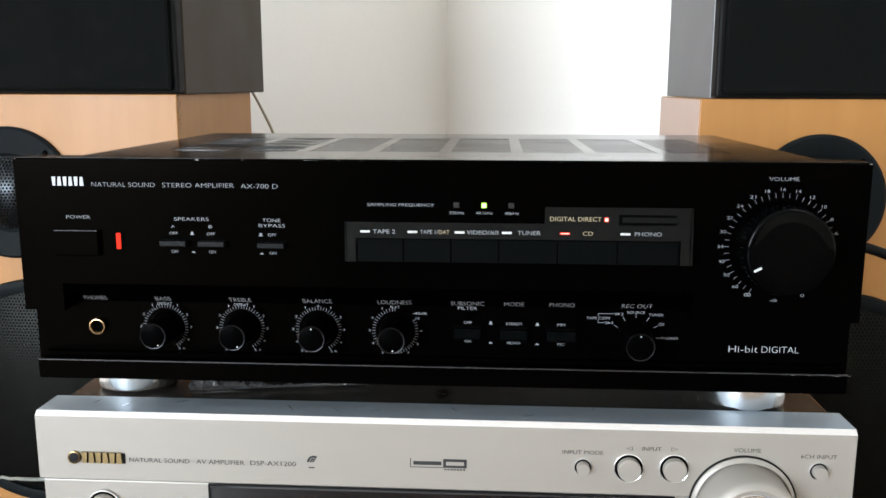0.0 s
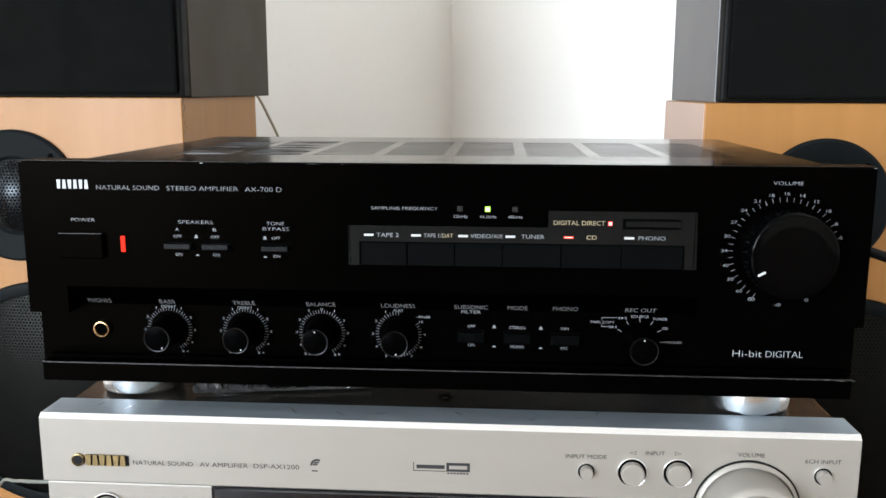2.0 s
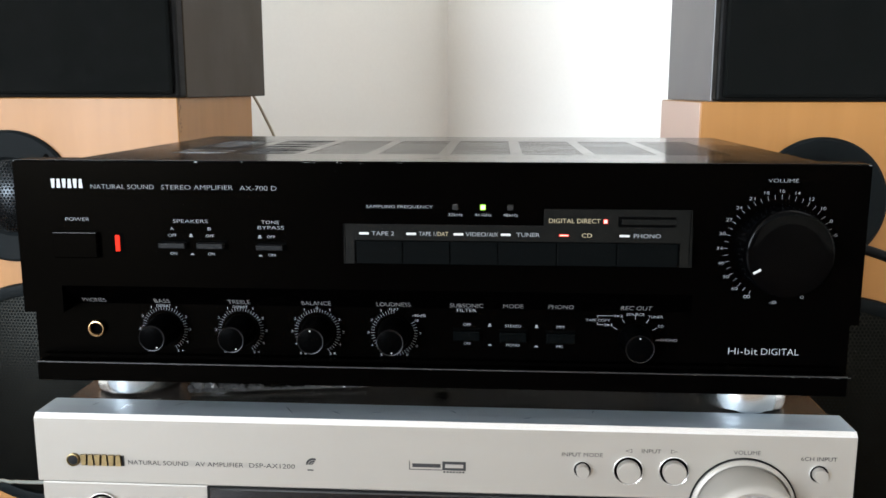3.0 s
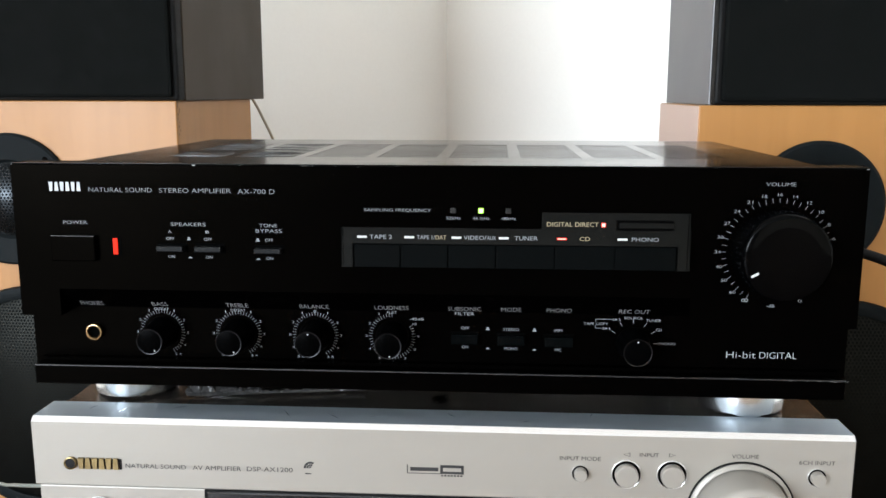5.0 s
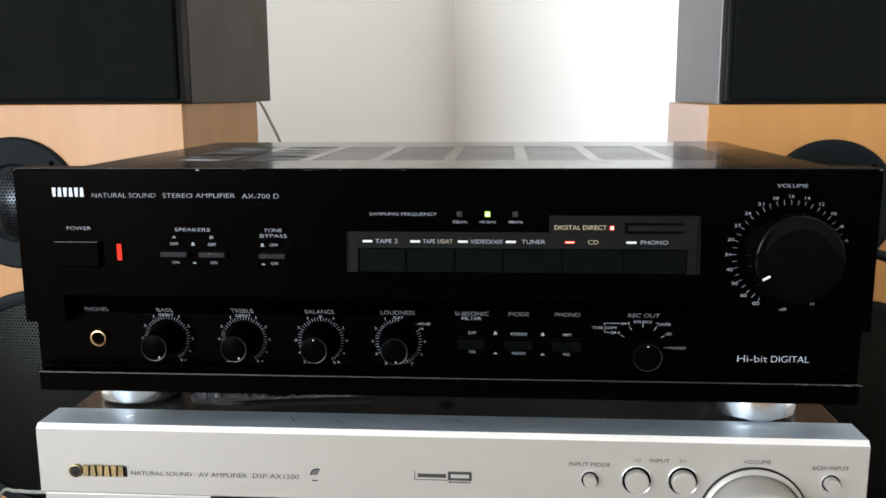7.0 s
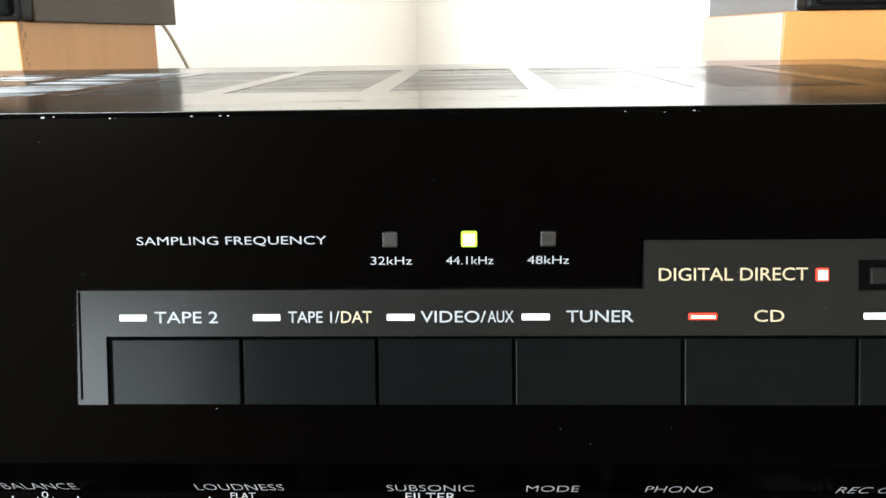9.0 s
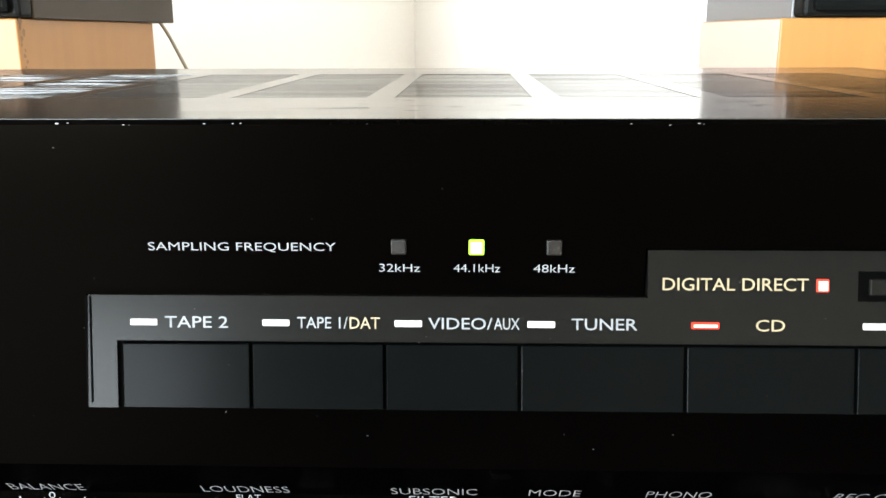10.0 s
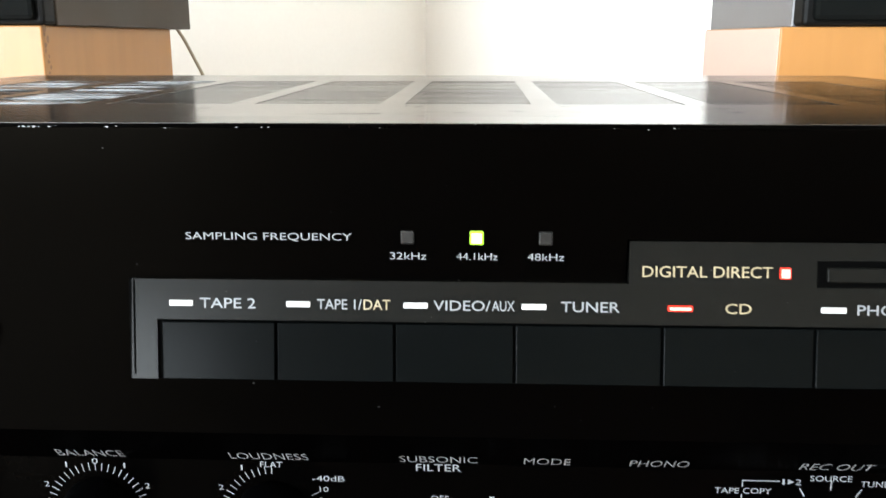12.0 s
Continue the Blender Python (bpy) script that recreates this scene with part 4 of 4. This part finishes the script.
# the controls and their print stand a little closer to the middle than the even pitch
RISE = 0.0007
MOVED = ("power_button", "button_edge", "power_lamp", "lamp_slot", "rocker_switch", "push_switch", "switch_well", "lettering", "printed_block", "dial_scale", "infinity_loop", "volume_knob", "pointer", "control_knob", "knob_rim", "pointer_dot", "phones_jack", "jack_hole", "arrow_mark", "bracket_line", "switch_symbol")
for ob in amp.children_recursive:
    low_row = max(v.co.z for v in ob.data.vertices) < 0.6465
    if ob.name.split(".")[0] in MOVED and ob not in panel.children_recursive and (low_row or abs(ob.data.vertices[0].co.x) > 0.07):
        middle = sum(v.co.x for v in ob.data.vertices) / len(ob.data.vertices)
        rise = RISE if max(v.co.z for v in ob.data.vertices) < 0.6402 else 0.0
        for v in ob.data.vertices:
            v.co.x -= (0.010 if low_row else 0.0045) * (middle if ob.name.startswith(("control", "volume", "phones", "knob", "jack")) else v.co.x)
            v.co.z += rise

random.seed(21)
bm = bmesh.new()
for k in range(16):
    x, sz = random.uniform(0.180, 0.2140), random.uniform(0.0002, 0.0007)
    c = Vector((x, -0.00325, 0.6119 + random.uniform(-0.0005, 0.0003)))
    bm.faces.new([bm.verts.new(c + Vector((sz * 1.6 * math.cos(i * 1.0472), 0, 0.25 * sz * random.uniform(0.5, 1.3) * math.sin(i * 1.0472)))) for i in range(6)])
part("scuff_marks", bm, CHIP, amp, kind="stuff")
# ---- wear: chips along the top edge, dust ----
random.seed(11)
bm = bmesh.new()
for k in range(16):
    x = random.uniform(-0.216, 0.216)
    s = random.choice((0.0001, 0.00012, 0.00016, 0.00022))
    c = Vector((x, -0.00005, TOP - 0.0006 + random.uniform(-0.0003, 0.0003)))
    n = 6
    bm.faces.new([bm.verts.new(c + Vector((s * random.uniform(0.6, 1.6) * math.cos(2 * math.pi * i / n), 0, 0.5 * s * random.uniform(0.6, 1.2) * math.sin(2 * math.pi * i / n)))) for i in range(n)])
for x, s in ((-0.0468, 0.0004), (-0.2166, 0.0005), (0.2165, 0.0008), (-0.0155, 0.00025), (-0.0142, 0.00025), (0.0656, 0.0003), (-0.120, 0.0009), (-0.096, 0.0004), (-0.0646, 0.00024), (-0.0637, 0.00034), (-0.0627, 0.0003), (-0.0617, 0.00038), (-0.0606, 0.0002), (-0.0585, 0.00034)):
    c = Vector((x, -0.00006, TOP - 0.0006))
    bm.faces.new([bm.verts.new(c + Vector((s * random.uniform(0.6, 1.3) * math.cos(2 * math.pi * i / 7), 0, 0.45 * s * random.uniform(0.7, 1.2) * math.sin(2 * math.pi * i / 7)))) for i in range(7)])
part("chip_marks", bm, CHIP, plate, kind="stuff")
bm = bmesh.new()
for k in range(90):
    x, z, s = random.uniform(-0.21, 0.21), random.uniform(0.655, 0.717), random.uniform(0.00005, 0.00015)
    y = -0.00004
    if -0.0445 < x < 0.133 and 0.667 < z < 0.6885:
        y = -0.00235 - 0.32 * (0.6885 - z)
    elif 0.057 < x < 0.133 and 0.6885 <= z < 0.698:
        y = IY - 0.00145 + 0.28 * (z - 0.6885)
    elif 0.152 < x < 0.2:
        continue
    a = random.uniform(0, 3)
    bm.faces.new([bm.verts.new((x + s * math.cos(a + i * 1.2566) * (1.7 if i % 2 else 1), y, z + s * math.sin(a + i * 1.2566))) for i in range(5)])
part("dust_specks", bm, DUST, plate, kind="stuff")
# scuffs on the lid
bm = bmesh.new()
for k in range(60):
    x, y = random.choice(((random.uniform(-0.19, 0.19), random.uniform(0.018, 0.07)), (random.uniform(0.0, 0.12), random.uniform(0.03, 0.07))))
    l, a = random.uniform(0.0004, 0.004), random.uniform(-0.3, 0.3)
    d = Vector((math.cos(a), math.sin(a), 0)) * l
    n = Vector((-d.y, d.x, 0)).normalized() * random.uniform(0.0001, 0.0003)
    c = Vector((x, y, CZ + 0.00008))
    bm.faces.new([bm.verts.new(p) for p in (c - d, c + n, c + d * 0.8, c - n)])
for pts in (((0.0370, 0.0212), (0.0435, 0.0216), (0.0434, 0.0222)), ((0.0660, 0.0330), (0.0700, 0.0262), (0.0712, 0.0262)), ((0.0700, 0.0262), (0.0738, 0.0180), (0.0744, 0.0186)), ((-0.020, 0.0400), (0.004, 0.0420), (0.003, 0.0426))):
    bm.faces.new([bm.verts.new((x, y, CZ + 0.0001)) for x, y in pts])
for chain in (((0.0655, 0.0360), (0.0672, 0.0335), (0.0668, 0.0305), (0.0690, 0.0272), (0.0702, 0.0232), (0.0716, 0.0190), (0.0712, 0.0165)), ((0.0672, 0.0335), (0.0700, 0.0330), (0.0708, 0.0290)), ((0.0486, 0.0716), (0.0560, 0.0712), (0.0650, 0.0715), (0.0738, 0.0718))):
    for (xa, ya), (xb, yb) in zip(chain, chain[1:]):
        d = Vector((xb - xa, yb - ya, 0))
        n = Vector((-d.y, d.x, 0)).normalized() * random.uniform(0.00008, 0.0002)
        p, q = Vector((xa, ya, CZ + 0.00012)), Vector((xb, yb, CZ + 0.00012))
        bm.faces.new([bm.verts.new(v) for v in (p - n, q - n, q + n, p + n)])
part("scuff_marks", bm, VOID, lid, kind="stuff")

# ---- loose things ----
bm = bmesh.new()
rows_ = []
random.seed(3)
for i in range(44):
    u = i / 43
    x, y = -0.141 + 0.100 * u, 0.0335 + 0.016 * u
    wdt = 0.0046 * max(0.0, 1 - 2.2 * u) ** 0.7 + 0.0008 + 0.0009 * random.random()
    rows_.append([bm.verts.new((x + random.uniform(-0.0006, 0.0006), y + wdt * math.cos(a), SZ + 0.0005 + wdt * 0.75 * (1 + math.sin(a)) * random.uniform(0.75, 1.15))) for a in [k * math.pi / 4 for k in range(8)]])
for p, q in zip(rows_, rows_[1:]):
    for k in range(8):
        bm.faces.new((p[k], p[(k + 1) % 8], q[(k + 1) % 8], q[k]))
bm.faces.new(rows_[0]), bm.faces.new(rows_[-1])
bmesh.ops.recalc_face_normals(bm, faces=bm.faces)
tagged(part("plastic_strip", bm, FOIL, None), "crumpled clear plastic strip on the silver receiver lid", "plastic strip")
c1 = tube("speaker_cable", [(-0.360, 0.915, 0.765), (-0.352, 0.945, 0.744), (-0.338, 0.95, 0.714), (-0.322, 0.95, 0.678), (-0.30, 0.95, 0.60), (-0.27, 0.97, 0.40), (-0.25, 1.0, 0.1), (-0.24, 1.02, 0.004)], 0.0021, CREAM_CABLE)
tagged(c1, "thin cream speaker cable hanging behind the speaker", "cable")
c2 = tube("power_cable", [(0.235, 0.295, 0.660), (0.300, 0.250, 0.640), (0.345, 0.215, 0.622), (0.40, 0.20, 0.55), (0.43, 0.24, 0.30), (0.44, 0.30, 0.006)], 0.0040, BLACK_CABLE)
tagged(c2, "thick black cable beside the black amplifier", "cable")
c3 = tube("signal_cable", [(-0.213, 0.12, 0.485), (-0.272, 0.10, 0.4925), (-0.324, 0.15, 0.468), (-0.369, 0.20, 0.440), (-0.44, 0.27, 0.33), (-0.46, 0.33, 0.1), (-0.47, 0.36, 0.004)], 0.0013, GREY_CABLE)
tagged(c3, "thin grey cable beside the silver receiver", "cable")

# ---- slats of the vents ----
bm = boxed(-0.0176, 0.0176, -0.0017, 0.0017, -0.0010, 0.0)
slat_mesh = bpy.data.meshes.new("slat")
bm.to_mesh(slat_mesh)
bm.free()
slat_mesh.materials.append(BLACK_TOP)
# the two cells over the left end are pressed out of shape: their slats bow and roll
bm = bmesh.new()
ends = []
for q in range(11):
    u = -1 + q / 5
    x, h = 0.0176 * u, 0.00035 * (1 - u * u)
    ends.append([bm.verts.new((x, y, z + h)) for y, z in ((-0.0017, -0.0010), (0.0017, -0.0010), (0.0017, 0.0), (-0.0017, 0.0))])
for p, q in zip(ends, ends[1:]):
    for c in range(4):
        bm.faces.new((p[c], p[(c + 1) % 4], q[(c + 1) % 4], q[c]))
bm.faces.new(ends[0]), bm.faces.new(ends[-1])
bmesh.ops.recalc_face_normals(bm, faces=bm.faces)
for f in bm.faces:
    f.smooth = abs(f.normal.z) > 0.9
bent_mesh = bpy.data.meshes.new("slat")
bm.to_mesh(bent_mesh)
bm.free()
bent_mesh.materials.append(BLACK_TOP)
for x0, x1 in cells:
    bent = x0 < -0.1
    for k in range(26):
        s = new("slat", bent_mesh if bent and random.random() < 0.2 else slat_mesh)
        s.parent = lid
        s.matrix_basis = pose((x0 + x1) / 2, V0 + 0.0026 + k * (V1 - V0 - 0.0052) / 25, CZ - 0.0001, random.uniform(-1.5, 1.5) if bent else random.uniform(-0.5, 0.5), random.uniform(-0.3, 0.35) if bent else 0)
